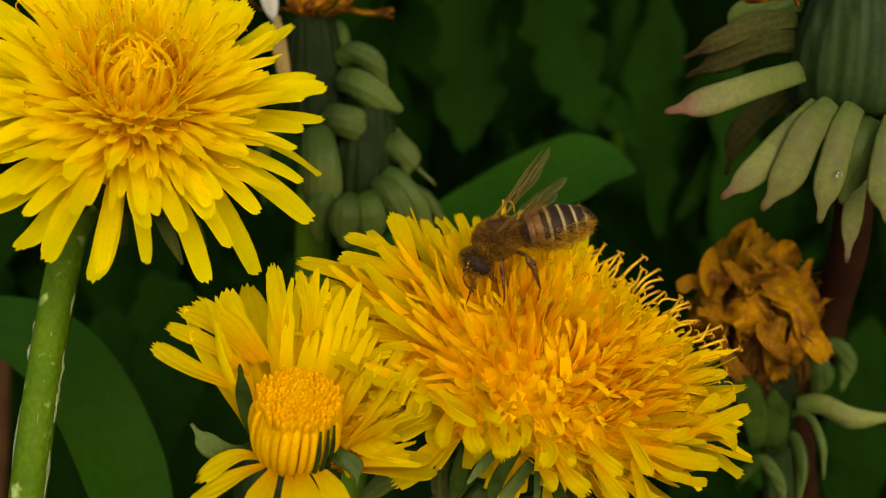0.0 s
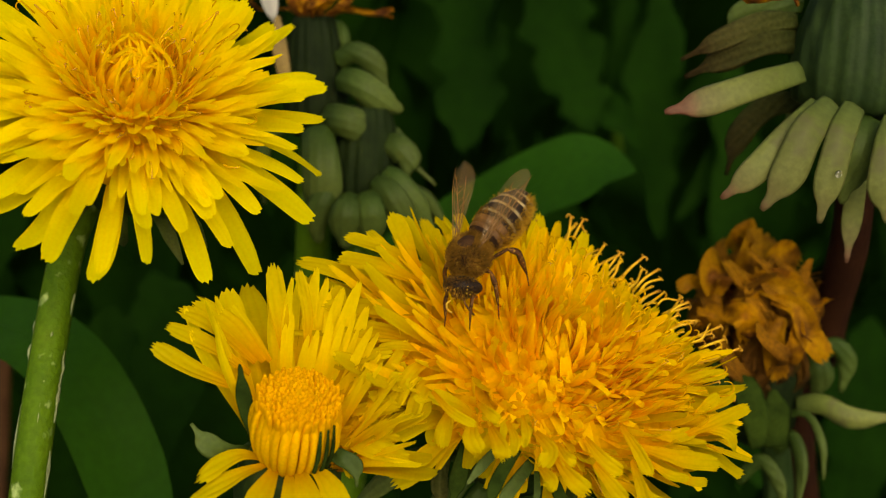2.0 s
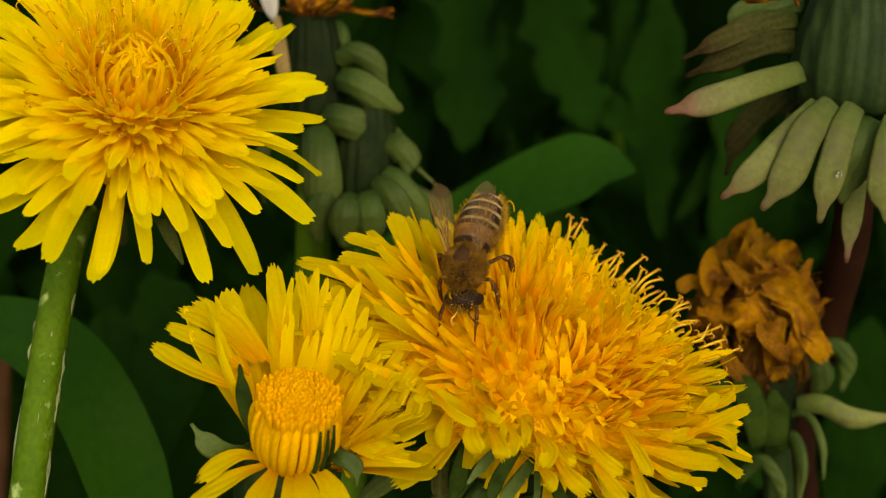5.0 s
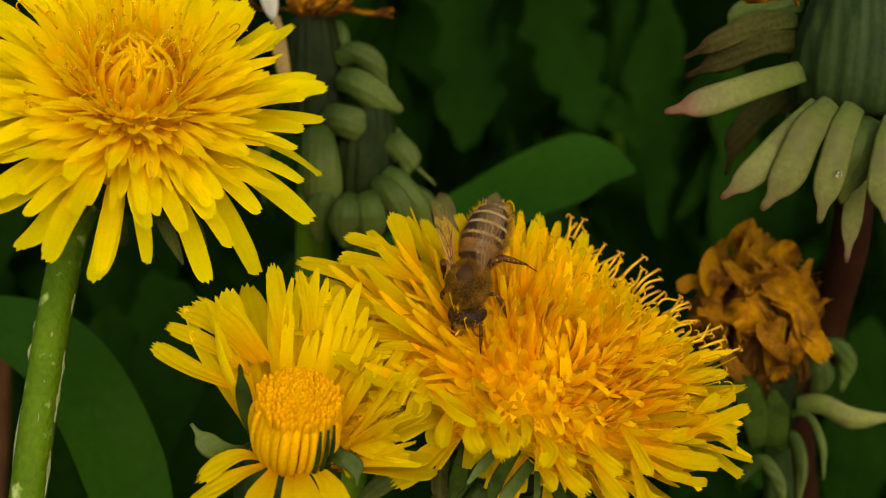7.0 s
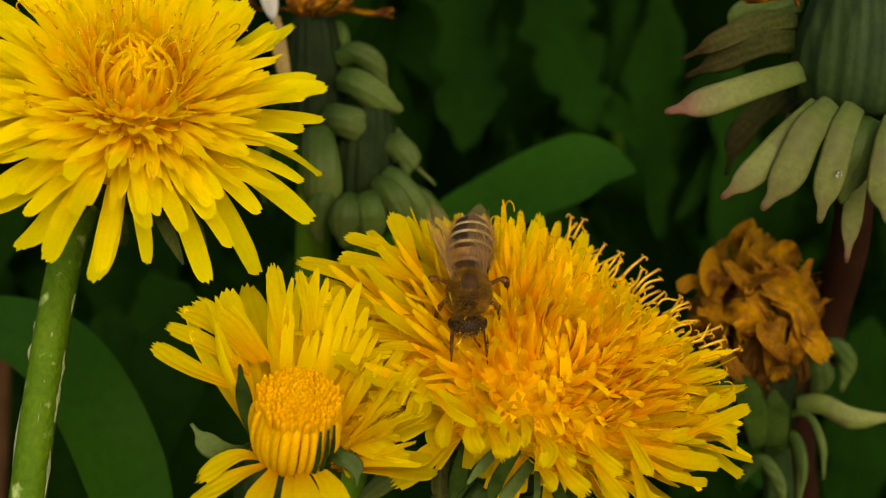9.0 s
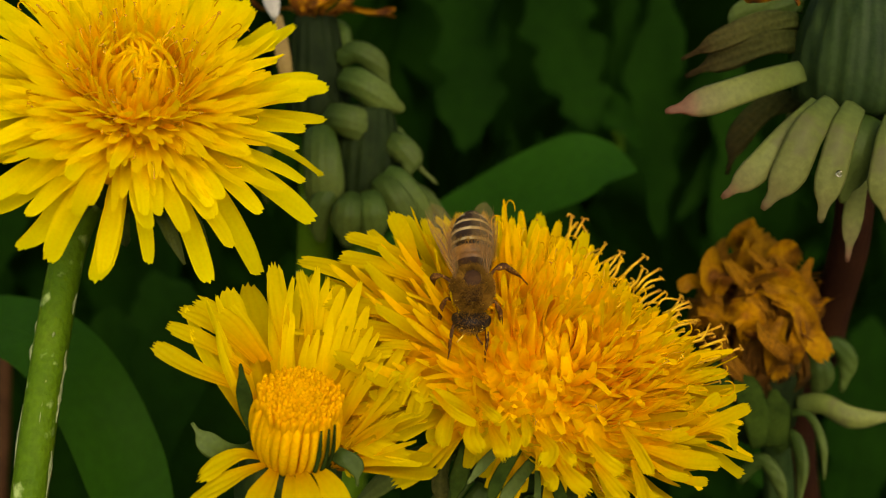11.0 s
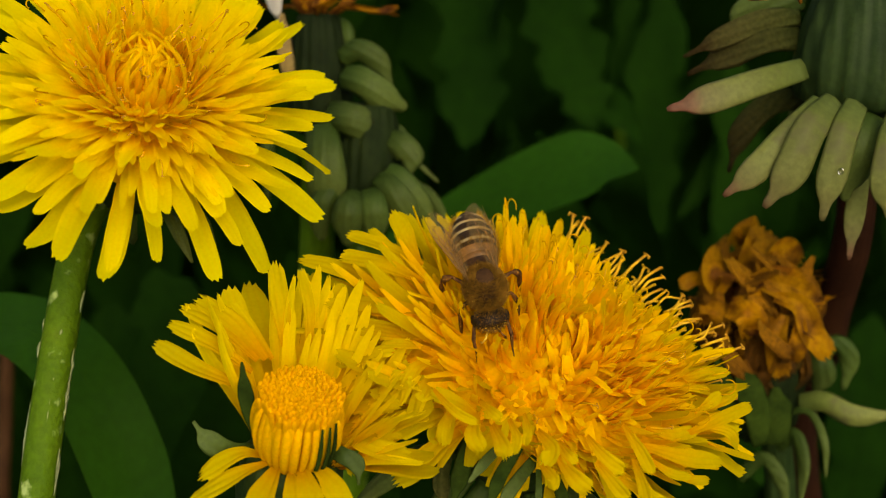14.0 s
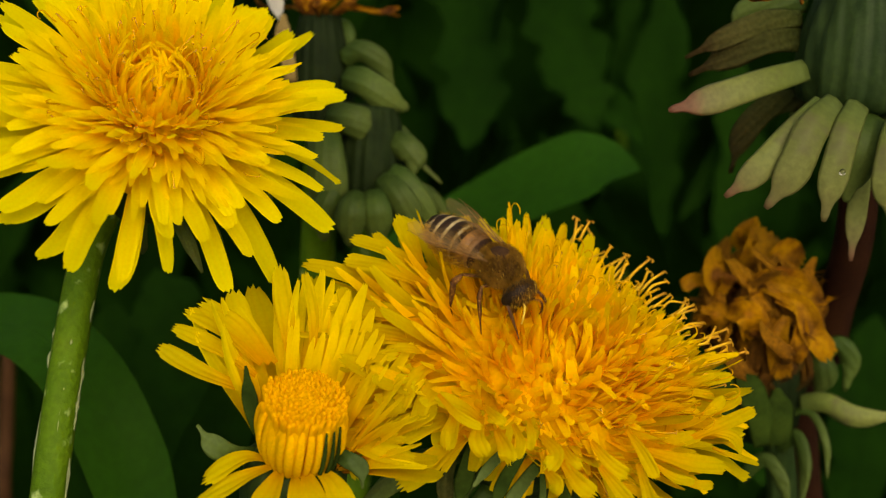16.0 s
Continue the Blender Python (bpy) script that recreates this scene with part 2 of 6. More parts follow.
# ---- ground ----
bm = bmesh.new()
xs = [-40, -8, -2, *[-0.8 + 0.04 * i for i in range(41)], 2, 8, 40]
ys = [-40, -8, -2, *[-0.4 + 0.04 * i for i in range(41)], 3, 10, 60]
grid = [[bm.verts.new((x, y, 0.006 * noise.noise(Vector((x * 14, y * 14, 0))) if abs(x) < 1 else 0)) for x in xs] for y in ys]
for r0, r1 in zip(grid, grid[1:]):
    for i in range(len(xs) - 1):
        bm.faces.new((r0[i], r0[i + 1], r1[i + 1], r1[i]))
solo("ground", bm, M_SOIL, "dark brown soil with green mottling under the leaves", "ground", kind="structure")


# ---- dandelion florets ----
def ligule(length, width, bend, cup, seed, twist=0.0, tip=0.64, hook=0.0):
    """A strap petal: narrow tube at the base, blade with two grooves, blunt toothed tip. Y runs along it, Z is its upper face.
    bend: how far it arches away from its upper face; hook: how far the tip turns back."""
    rnd = random.Random(seed)
    bm = bmesh.new()
    rows, cols = 14, 7
    kink, ripple = rnd.uniform(-0.06, 0.06), rnd.uniform(0, 6)
    grid = []
    for i in range(rows):
        u = 1 - (1 - i / (rows - 1)) ** 1.25
        w = width * between([(0, 0.30), (0.18, 0.50), (0.40, 0.90), (0.62, 1.0), (0.80, 0.55 + 0.5 * tip), (0.93, 0.28 + 0.7 * tip), (1, 0.8 * tip)], u)
        row = []
        for k in range(cols):
            v = 2 * k / (cols - 1) - 1
            y = u * length - width * 0.22 * v * v * max(0, u - 0.8) * 5
            if i == rows - 1:
                y += width * (0.09 * (1 if k % 2 else -1) + rnd.uniform(-0.06, 0.06))
            a = twist * u
            x = w * 0.5 * v
            z = width * (cup * (v * v - 0.4) * (1.25 - u) + 0.035 * math.cos(3 * math.pi * v))
            x, z = x * math.cos(a) - z * math.sin(a), x * math.sin(a) + z * math.cos(a)
            z += hook * length * max(0, u - 0.55) ** 2 * 4 - bend * length * u * u
            x += kink * length * u * u + 0.008 * length * math.sin(7 * u + ripple)
            y -= (0.45 * bend * bend * u ** 3 + 0.5 * hook * hook * max(0, u - 0.55)) * length
            row.append(bm.verts.new((x, y, z)))
        grid.append(row)
    uv = bm.loops.layers.uv.new("UVMap")
    for i, (r0, r1) in enumerate(zip(grid, grid[1:])):
        for k in range(cols - 1):
            f = bm.faces.new((r0[k], r0[k + 1], r1[k + 1], r1[k]))
            for loop, (a, b) in zip(f.loops, ((k, i), (k + 1, i), (k + 1, i + 1), (k, i + 1))):
                loop[uv].uv = (a / (cols - 1), b / (rows - 1))
    return bm


def style_mesh(height, curl, seed):
    """A bent thread with a forked tip, the two arms rolled back unevenly."""
    rnd = random.Random(seed)
    bm = bmesh.new()
    lean, sway = rnd.uniform(-0.16, 0.16), rnd.uniform(-0.14, 0.14)
    top = Vector((lean * height, sway * height, height))
    sweep(bm, [(0, 0, 0), (-lean * 0.3 * height, sway * 0.1 * height, height * 0.5), top], [(0, 0.00011), (0.8, 0.00009), (1, 0.00010)], [(0, 0.00011), (1, 0.00009)], (0, 1, 0), 6, 4)
    a = rnd.uniform(0, 6.28)
    for s in (-1, 1):
        c = curl * rnd.uniform(0.3, 0.9)
        e = Vector((math.cos(a), math.sin(a), 0)) * s
        q = Vector((-math.sin(a), math.cos(a), 0)) * rnd.uniform(-0.7, 0.7)
        pts = [top, top + (e * 0.35 + q * 0.2) * c + Vector((0, 0, c * 0.7)), top + (e * 0.9 + q * 0.6) * c + Vector((0, 0, c * rnd.uniform(0.3, 0.8))), top + (e + q) * c * 0.95 + Vector((0, 0, c * rnd.uniform(-0.6, 0.2)))]
        sweep(bm, pts, [(0, 0.00009), (1, 0.00007)], [(0, 0.00009), (1, 0.00007)], (0.1, 1, 0.1), 6, 4)
    return bm


def ligules(name, mat, length, tip, seed, forms):
    """Several forms of one floret: width, arch, channel, twist and hook of each."""
    return [mesh_of(name, ligule(length, w, b, c, seed + i, tw, tip, h), mat) for i, (w, b, c, tw, h) in enumerate(forms)]


RAYS = ligules("ray_floret", M_RAY, 0.0155, 0.74, 0, [(0.0020, 0.10, 0.12, 0.10, 0), (0.0018, 0.16, 0.10, -0.15, 0), (0.0022, 0.05, 0.12, 0.05, 0.05), (0.0019, 0.0, 0.15, 0.2, 0),
                                                      (0.0021, 0.20, 0.08, -0.1, 0), (0.0017, 0.12, 0.18, 0.28, -0.05), (0.0022, 0.07, 0.08, -0.12, 0)])
DIMRAYS = ligules("ray_floret", M_DIMRAY, 0.0155, 0.80, 120, [(0.0020, 0.10, 0.14, 0.2, 0.05), (0.0018, 0.16, 0.12, -0.25, -0.06), (0.0022, 0.03, 0.14, 0.1, 0.08), (0.0019, -0.04, 0.18, 0.35, 0), (0.0021, 0.20, 0.1, -0.2, -0.08)])
MIDS = ligules("ray_floret", M_MID, 0.0130, 0.50, 20, [(0.0016, 0.04, 0.16, 0.1, 0.03), (0.0014, -0.06, 0.2, -0.15, 0), (0.0015, 0.12, 0.15, 0.25, 0), (0.0013, 0.0, 0.22, -0.2, 0.06), (0.0017, 0.08, 0.12, 0.05, 0)])
GOLDS = ligules("ray_floret", M_GOLDRAY, 0.0155, 0.58, 60, [(0.0013, 0.06, 0.2, 0.3, 0.10), (0.0012, 0.16, 0.2, -0.4, 0), (0.0015, -0.04, 0.18, 0.2, 0.12), (0.0011, -0.10, 0.25, 0.5, 0), (0.0012, 0.22, 0.15, -0.3, -0.1),
                                                            (0.0010, 0.10, 0.3, 0.5, 0.12), (0.0014, -0.08, 0.15, -0.35, 0.08)])
INNERS = ligules("ray_floret", M_INNER, 0.0100, 0.34, 40, [(0.0010, -0.10, 0.35, 0.15, 0.05), (0.0008, -0.16, 0.4, -0.2, 0), (0.0009, 0.05, 0.35, 0.3, 0.08), (0.0009, -0.05, 0.3, -0.3, 0)])
CORES = ligules("ray_floret", M_CORE, 0.0100, 0.46, 140, [(0.0012, -0.08, 0.25, 0.3, 0.12), (0.0010, 0.08, 0.3, -0.4, 0), (0.0011, 0.14, 0.25, 0.5, 0.16), (0.0010, -0.08, 0.3, -0.5, 0)])
FURLED = ligules("ray_floret", M_INNER, 0.0080, 0.22, 80, [(0.0007, -0.26, 0.7, 0.1, 0.14), (0.0006, -0.34, 0.8, -0.1, 0.10), (0.0008, -0.22, 0.7, 0.2, 0.20)])
BROAD = ligules("ray_floret", M_RAY, 0.0155, 0.84, 100, [(0.0023, 0.04, 0.14, 0.12, 0.05), (0.0021, 0.14, 0.12, -0.2, 0), (0.0025, 0.0, 0.16, 0.25, -0.06), (0.0020, 0.18, 0.2, 0.35, -0.08), (0.0024, 0.08, 0.1, -0.3, 0.10)])
STYLES = [mesh_of("style", style_mesh(h, c, i), M_STYLE) for i, (h, c) in enumerate([(0.0036, 0.0004), (0.0042, 0.0003), (0.0030, 0.0005), (0.0038, 0.0004), (0.0026, 0.0004), (0.0044, 0.00035), (0.0033, 0.00055)])]


def curl_mesh(seed):
    """A thin style whose end rolls into an open hook."""
    rnd = random.Random(seed)
    r, turn = rnd.uniform(0.0003, 0.0007), rnd.uniform(2.2, 3.8)
    pts = [Vector((0, 0, -0.0012)), Vector((0, 0, 0))]
    for k in range(1, 7):
        a = turn * k / 6
        pts.append(Vector((r * (1 - math.cos(a)), 0.0002 * k / 6, r * math.sin(a))))
    return sweep(bmesh.new(), pts, [(0, 0.00007), (1, 0.00005)], [(0, 0.00007), (1, 0.00005)], (0, 1, 0.1), 16, 4)


CURLS = [mesh_of("style", curl_mesh(i), M_CURL) for i in range(6)]


def place_floret(flower, head, me, theta, phi, base, scale, rnd, turn=0.25, name="ray_floret"):
    """One floret on the head: theta from the axis, phi round it."""
    e = Vector((math.cos(phi), math.sin(phi), 0))
    a = Vector((0, 0, 1))
    d = a * math.cos(theta) + e * math.sin(theta)
    nrm = a * math.sin(theta) - e * math.cos(theta)
    side = d.cross(nrm)
    m = Matrix((side, d, nrm)).transposed().to_4x4() @ Matrix.Rotation(rnd.uniform(-turn, turn), 4, "Y")
    m = head @ Matrix.Translation(base) @ m @ Matrix.Diagonal((scale[0], scale[1], scale[0], 1))
    return part(name, me, None, flower, m=m) if name else m


def joined(name, pieces, mat, parent, label):
    """One mesh of many small pieces, each a mesh and its pose."""
    verts, faces, uvs, start = [], [], [], 0
    for me, m in pieces:
        verts += [m @ v.co for v in me.vertices]
        faces += [[start + k for k in p.vertices] for p in me.polygons]
        uvs += [c for l in me.uv_layers[0].data for c in l.uv]
        start += len(me.vertices)
    out = bpy.data.meshes.new(name)
    out.from_pydata(verts, [], faces)
    out.uv_layers.new(name="UVMap").data.foreach_set("uv", uvs)
    out.materials.append(mat)
    out.shade_smooth()
    return tagged(part(name, out, None, parent, label), kind="stuff")


def bract_mesh(name, mat, length, width, thick, droop, seed, tip=0.25):
    """A fleshy bract along Y that curls down."""
    rnd = random.Random(seed)
    bm = bmesh.new()
    k = rnd.uniform(-0.12, 0.12)
    pts = [(0, 0, 0), (0, length * 0.35, length * 0.06), (k * length * 0.5, length * 0.7, -droop * length * 0.35), (k * length, length, -droop * length)]
    sweep(bm, pts, [(0, width * 0.35), (0.3, width * 0.5), (0.6, width * 0.5), (0.85, width * tip), (1, width * 0.1)],
          [(0, thick * 0.5), (0.5, thick * 0.5), (1, thick * 0.12)], (0, 0, 1), 14, 10)
    return mesh_of(name, bm, mat)


def cone_body(bm, profile, ribs=14, depth=0.05, seg=42, wob=0.0, seed=0):
    """A ribbed body of revolution about Z through (radius, height) stops."""
    rings = []
    n = 14
    for i in range(n + 1):
        u = i / n
        z = between([(j / (len(profile) - 1), p[1]) for j, p in enumerate(profile)], u)
        r = between([(j / (len(profile) - 1), p[0]) for j, p in enumerate(profile)], u)
        rings.append([bm.verts.new((r * (1 + depth * math.cos(ribs * 2 * math.pi * k / seg)) * math.cos(2 * math.pi * k / seg) + wob * math.sin(5 * u + seed),
                                    r * (1 + depth * math.cos(ribs * 2 * math.pi * k / seg)) * math.sin(2 * math.pi * k / seg), z)) for k in range(seg)])
    for r0, r1 in zip(rings, rings[1:]):
        for k in range(seg):
            bm.faces.new((r0[k], r0[(k + 1) % seg], r1[(k + 1) % seg], r1[k]))
    bm.faces.new(rings[0][::-1])
    bm.faces.new(rings[-1])
    return bm


GOLDEN = math.pi * (3 - math.sqrt(5))


def stem_part(flower, base, pts, r0, r1, mat=None, name="stem", label=""):
    bm = bmesh.new()
    sweep(bm, [Vector(p) - Vector(base) for p in pts], [(0, r0), (1, r1)], [(0, r0), (1, r1)], (1, 0.2, 0), 40, 14, 0.03, 5)
    return part(name, bm, mat or M_STEM, flower, label)


bm = bmesh.new()
sweep(bm, [(0, 0, 0), (0, 0.0035, 0.0005), (0, 0.0070, 0.0001)], [(0, 0.0003), (0.5, 0.0005), (0.92, 0.00052), (0.97, 0.00046), (1, 0.00028)],
      [(0, 0.0003), (0.5, 0.00045), (0.92, 0.00048), (0.97, 0.00042), (1, 0.00026)], (0, 0, 1), 16, 7)
CLUB = mesh_of("closed_floret", bm, M_BUD)
bm = bmesh.new()
sweep(bm, [(0, 0, 0.0002), (0, 0.0018, -0.0005), (0, 0.0038, -0.0006), (0, 0.0056, -0.0001), (0, 0.0066, 0.0006)], [(0, 0.00028), (0.4, 0.00042), (0.7, 0.00042), (0.88, 0.00036), (1, 0.00012)],
      [(0, 0.00025), (0.4, 0.00034), (0.85, 0.00034), (1, 0.00012)], (0, 0, 1), 11, 7)
BARREL = mesh_of("closed_floret", bm, M_BUD)
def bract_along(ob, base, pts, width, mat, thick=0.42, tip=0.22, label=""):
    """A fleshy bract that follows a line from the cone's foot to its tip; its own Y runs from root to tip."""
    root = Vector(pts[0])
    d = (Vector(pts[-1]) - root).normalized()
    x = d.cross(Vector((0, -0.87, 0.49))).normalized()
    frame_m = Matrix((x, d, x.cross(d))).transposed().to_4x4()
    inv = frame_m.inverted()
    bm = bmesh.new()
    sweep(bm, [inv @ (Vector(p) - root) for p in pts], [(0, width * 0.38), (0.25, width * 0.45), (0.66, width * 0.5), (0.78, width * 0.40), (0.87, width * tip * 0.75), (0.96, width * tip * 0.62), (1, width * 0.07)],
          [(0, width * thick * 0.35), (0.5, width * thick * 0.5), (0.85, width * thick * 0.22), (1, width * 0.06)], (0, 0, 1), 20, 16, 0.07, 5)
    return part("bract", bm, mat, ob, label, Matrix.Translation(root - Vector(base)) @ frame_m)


SLIM_BRACT = bract_mesh("bract", M_BRACTG, 0.011, 0.0026, 0.0007, 0.35, 3)
BRACTS = [bract_mesh("bract", M_BRACT, 0.0105, 0.0034, 0.0016, d, i, t) for i, (d, t) in enumerate([(0.15, 0.22), (0.3, 0.2), (0.05, 0.25), (0.45, 0.22)])]
FAT_BRACTS = [bract_mesh("bract", M_BRACTG, 0.0105, 0.0040, 0.0022, d, 10 + i, 0.33) for i, d in enumerate([0.55, 0.75, 0.4])]


def flower_base(place, axis, stem, label, rnd, r_head, dome, bract_size):
    """Stem, green cup, receptacle and outer bracts of a flower head; the receptacle is at place."""
    base = Vector(stem[-1])
    flower = thing("dandelion", base, label, "flower", "dandelions in bloom")
    head = Matrix.Translation(Vector(place) - base) @ basis(axis)
    stem_part(flower, base, stem, 0.0015, 0.0017)
    bm = bmesh.new()
    cone_body(bm, [(0.0024, -0.010), (0.0050, -0.0085), (0.0058, -0.005), (0.0058, -0.001), (r_head * 0.96, -0.0002)], 13, 0.04)
    part("involucre", bm, M_INVOL, flower, "green cup under the flower head", head)
    bm = bmesh.new()
    ball(bm, (0, 0, -0.0004), (r_head, r_head, dome), 32, 16)
    part("receptacle", bm, M_BUD, flower, "yellow floor of the flower head", head)
    for i in range(14):
        phi = i * 2 * math.pi / 14 + rnd.uniform(-0.1, 0.1)
        m = Matrix.Rotation(phi, 4, "Z") @ Matrix.Translation((0, 0.0055, -0.007)) @ Matrix.Rotation(rnd.uniform(-1.3, 0.2), 4, "X") @ Matrix.Scale(bract_size, 4)
        part("bract", SLIM_BRACT, None, flower, m=head @ m)
    return flower, head


def along(theta, phi):
    """The way of a floret at theta from the head's axis, phi round it."""
    return Vector((math.cos(phi) * math.sin(theta), math.sin(phi) * math.sin(theta), math.cos(theta)))


def add_style(flower, head, pos, way, rnd, size):
    m = Matrix.Translation(pos) @ way.to_track_quat("Z", "Y").to_matrix().to_4x4() @ Matrix.Rotation(rnd.uniform(0, 6), 4, "Z")
    part("style", rnd.choice(STYLES), None, flower, m=head @ m @ Matrix.Diagonal((*size, 1)))


def cushion(flower, head, seed, r_head, dome, theta_of, length_of, label):
    """Ridged body added among the florets so their gaps show bright orange, not dark."""
    bm = bmesh.new()
    rings = []
    for a in range(20):
        f = 0.02 + 0.93 * a / 19
        ring = []
        for k in range(220):
            phi = 2 * math.pi * k / 220
            ridge = 0.9 + 0.14 * noise.noise(Vector((phi * 40, f * 12, seed))) + 0.08 * noise.noise(Vector((phi * 55, f * 30, seed)))
            ring.append(bm.verts.new(Vector((r_head * f * 0.92 * math.cos(phi), r_head * f * 0.92 * math.sin(phi), dome * (1 - f * f))) + along(theta_of(f, phi), phi) * length_of(f, phi) * ridge))
        rings.append(ring)
    rings.append([bm.verts.new((r_head * 0.9 * math.cos(2 * math.pi * k / 220), r_head * 0.9 * math.sin(2 * math.pi * k / 220), -0.0005)) for k in range(220)])
    for r0, r1 in zip(rings, rings[1:]):
        for k in range(220):
            bm.faces.new((r0[k], r0[(k + 1) % 220], r1[(k + 1) % 220], r1[k]))
    bm.faces.new(rings[0])
    part("floret_cushion", bm, M_GAPFILL, flower, label, head)


def open_dandelion(place, axis, stem, label, seed):
    """A wide open head: long flat outer florets, tiers of shorter ones that stand up towards the middle, the last ones still furled."""
    rnd, sway = random.Random(seed), random.Random(seed + 1)
    r_head, dome = 0.0056, 0.0038
    flower, head = flower_base(place, axis, stem, label, rnd, r_head, dome, 0.5)
    # count, radius on the head, angle from the axis, length, width, forms, evenness of the lengths
    tiers = [(17, 0.0050, 1.53, 0.0126, 1.0, BROAD, 0.07), (19, 0.0047, 1.42, 0.0122, 0.95, RAYS, 0.09), (24, 0.0042, 1.27, 0.0112, 0.90, RAYS, 0.12),
             (26, 0.0037, 1.10, 0.0102, 0.85, RAYS, 0.10), (26, 0.0032, 0.93, 0.0094, 0.85, MIDS, 0.10), (24, 0.0028, 0.76, 0.0086, 0.75, MIDS, 0.10),
             (26, 0.0027, 0.66, 0.0076, 0.95, INNERS, 0.12), (26, 0.0026, 0.56, 0.0066, 1.0, INNERS, 0.12), (24, 0.0025, 0.46, 0.0057, 1.0, INNERS, 0.12)]
    for n, (count, rr, theta0, long, wide, forms, uneven) in enumerate(tiers):
        full = 0.0155 if n < 4 else 0.0130 if n < 6 else 0.0100
        for i in range(count):
            phi = 2 * math.pi * (i + rnd.uniform(-0.35, 0.35)) / count + n * 0.7
            theta = theta0 + rnd.gauss(0, 0.07)
            length = long * (1 + rnd.uniform(-1.6, 0.8) * uneven)
            pos = Vector((rr * math.cos(phi), rr * math.sin(phi), dome * (1 - (rr / r_head) ** 2)))
            aside = phi + sway.gauss(0, 0.02 * n)
            place_floret(flower, head, rnd.choice(forms), theta, aside, pos, (wide * rnd.uniform(0.8, 1.15), length / full), rnd, 0.22)
            if n > 1 and rnd.random() < 0.4:
                way = along(theta - 0.12, phi)
                add_style(flower, head, pos + way * length * rnd.uniform(0.35, 0.65), way, rnd, (0.75, 0.75, 0.6))
    # slender florets between the tiers
    pieces = []
    for i in range(330):
        f = (i + 0.5) / 330
        phi = i * GOLDEN + 2.1
        theta = 0.55 + 0.75 * f + rnd.gauss(0, 0.08)
        length = (0.0072 + 0.0030 * f) * rnd.uniform(0.75, 1.0)
        rr = 0.0024 + 0.0018 * f
        me = rnd.choice(MIDS)
        pieces.append((me, place_floret(flower, head, me, theta, phi, Vector((rr * math.cos(phi), rr * math.sin(phi), dome * (1 - (rr / r_head) ** 2))), (rnd.uniform(0.4, 0.7), length / 0.0130), rnd, 0.3, "")))
    joined("floret_mass", pieces, M_YELMASS, flower, "dense narrow yellow florets")
    cushion(flower, head, seed, r_head, dome, lambda f, phi: 0.15 + 1.2 * f, lambda f, phi: 0.0027 + 0.0013 * f, "orange filler added to brighten the gaps between florets")
    # the youngest florets close over the middle
    for rr, count, lean, size in ((0.0024, 22, 0.50, 0.82), (0.0022, 20, 0.34, 0.76), (0.0018, 16, 0.20, 0.70), (0.0013, 12, 0.10, 0.66), (0.0006, 8, 0.04, 0.64)):
        for i in range(count):
            phi = 2 * math.pi * (i + rnd.uniform(-0.3, 0.3)) / count + rr * 900
            place_floret(flower, head, rnd.choice(FURLED), lean + rnd.gauss(0, 0.05), phi, Vector((rr * math.cos(phi), rr * math.sin(phi), dome * 0.85)), (rnd.uniform(0.85, 1.2), size * rnd.uniform(0.92, 1.05)), rnd, 0.3)
    for i in range(40):
        f = math.sqrt((i + 0.5) / 40)
        phi = i * GOLDEN
        pos = Vector((0.0019 * f * math.cos(phi), 0.0019 * f * math.sin(phi), dome - 0.001))
        place_floret(flower, head, CLUB, 0.03 + 0.05 * f, phi, pos, (0.50, (0.0040 + rnd.uniform(-0.0001, 0.0001)) / 0.0070), rnd, 0.3, "closed_floret")
    for i in range(18):
        phi, theta = rnd.uniform(0, 6.28), rnd.uniform(0.55, 1.2)
        way = along(theta, phi)
        m = Matrix.Translation(Vector((0.003 * math.cos(phi), 0.003 * math.sin(phi), dome * 0.7)) + way * (0.0062 + 0.0030 * theta) * rnd.uniform(0.75, 0.95) + along(theta - 1.5, phi) * 0.0006)
        part("style", rnd.choice(CURLS), None, flower, m=head @ m @ way.to_track_quat("Z", "Y").to_matrix().to_4x4() @ Matrix.Rotation(rnd.uniform(0, 6.28), 4, "Z"))
    for i in range(14):
        phi = rnd.uniform(0, 6.28)
        add_style(flower, head, Vector((0.0022 * math.cos(phi), 0.0022 * math.sin(phi), dome + 0.0040)), along(0.4, phi), rnd, (0.8, 0.8, 0.5))
    return flower


# where the bee's body lies on the dome, from head to tail
BEE_SEATS = [(Vector((0.0030, 0.0896, 0.1734)), Vector((0.0030, 0.0985, 0.1780))), (Vector((0.0036, 0.0930, 0.1765)), Vector((0.0128, 0.0962, 0.1783))),
             (Vector((0.0056, 0.0906, 0.1750)), Vector((-0.0008, 0.0980, 0.1775)))]


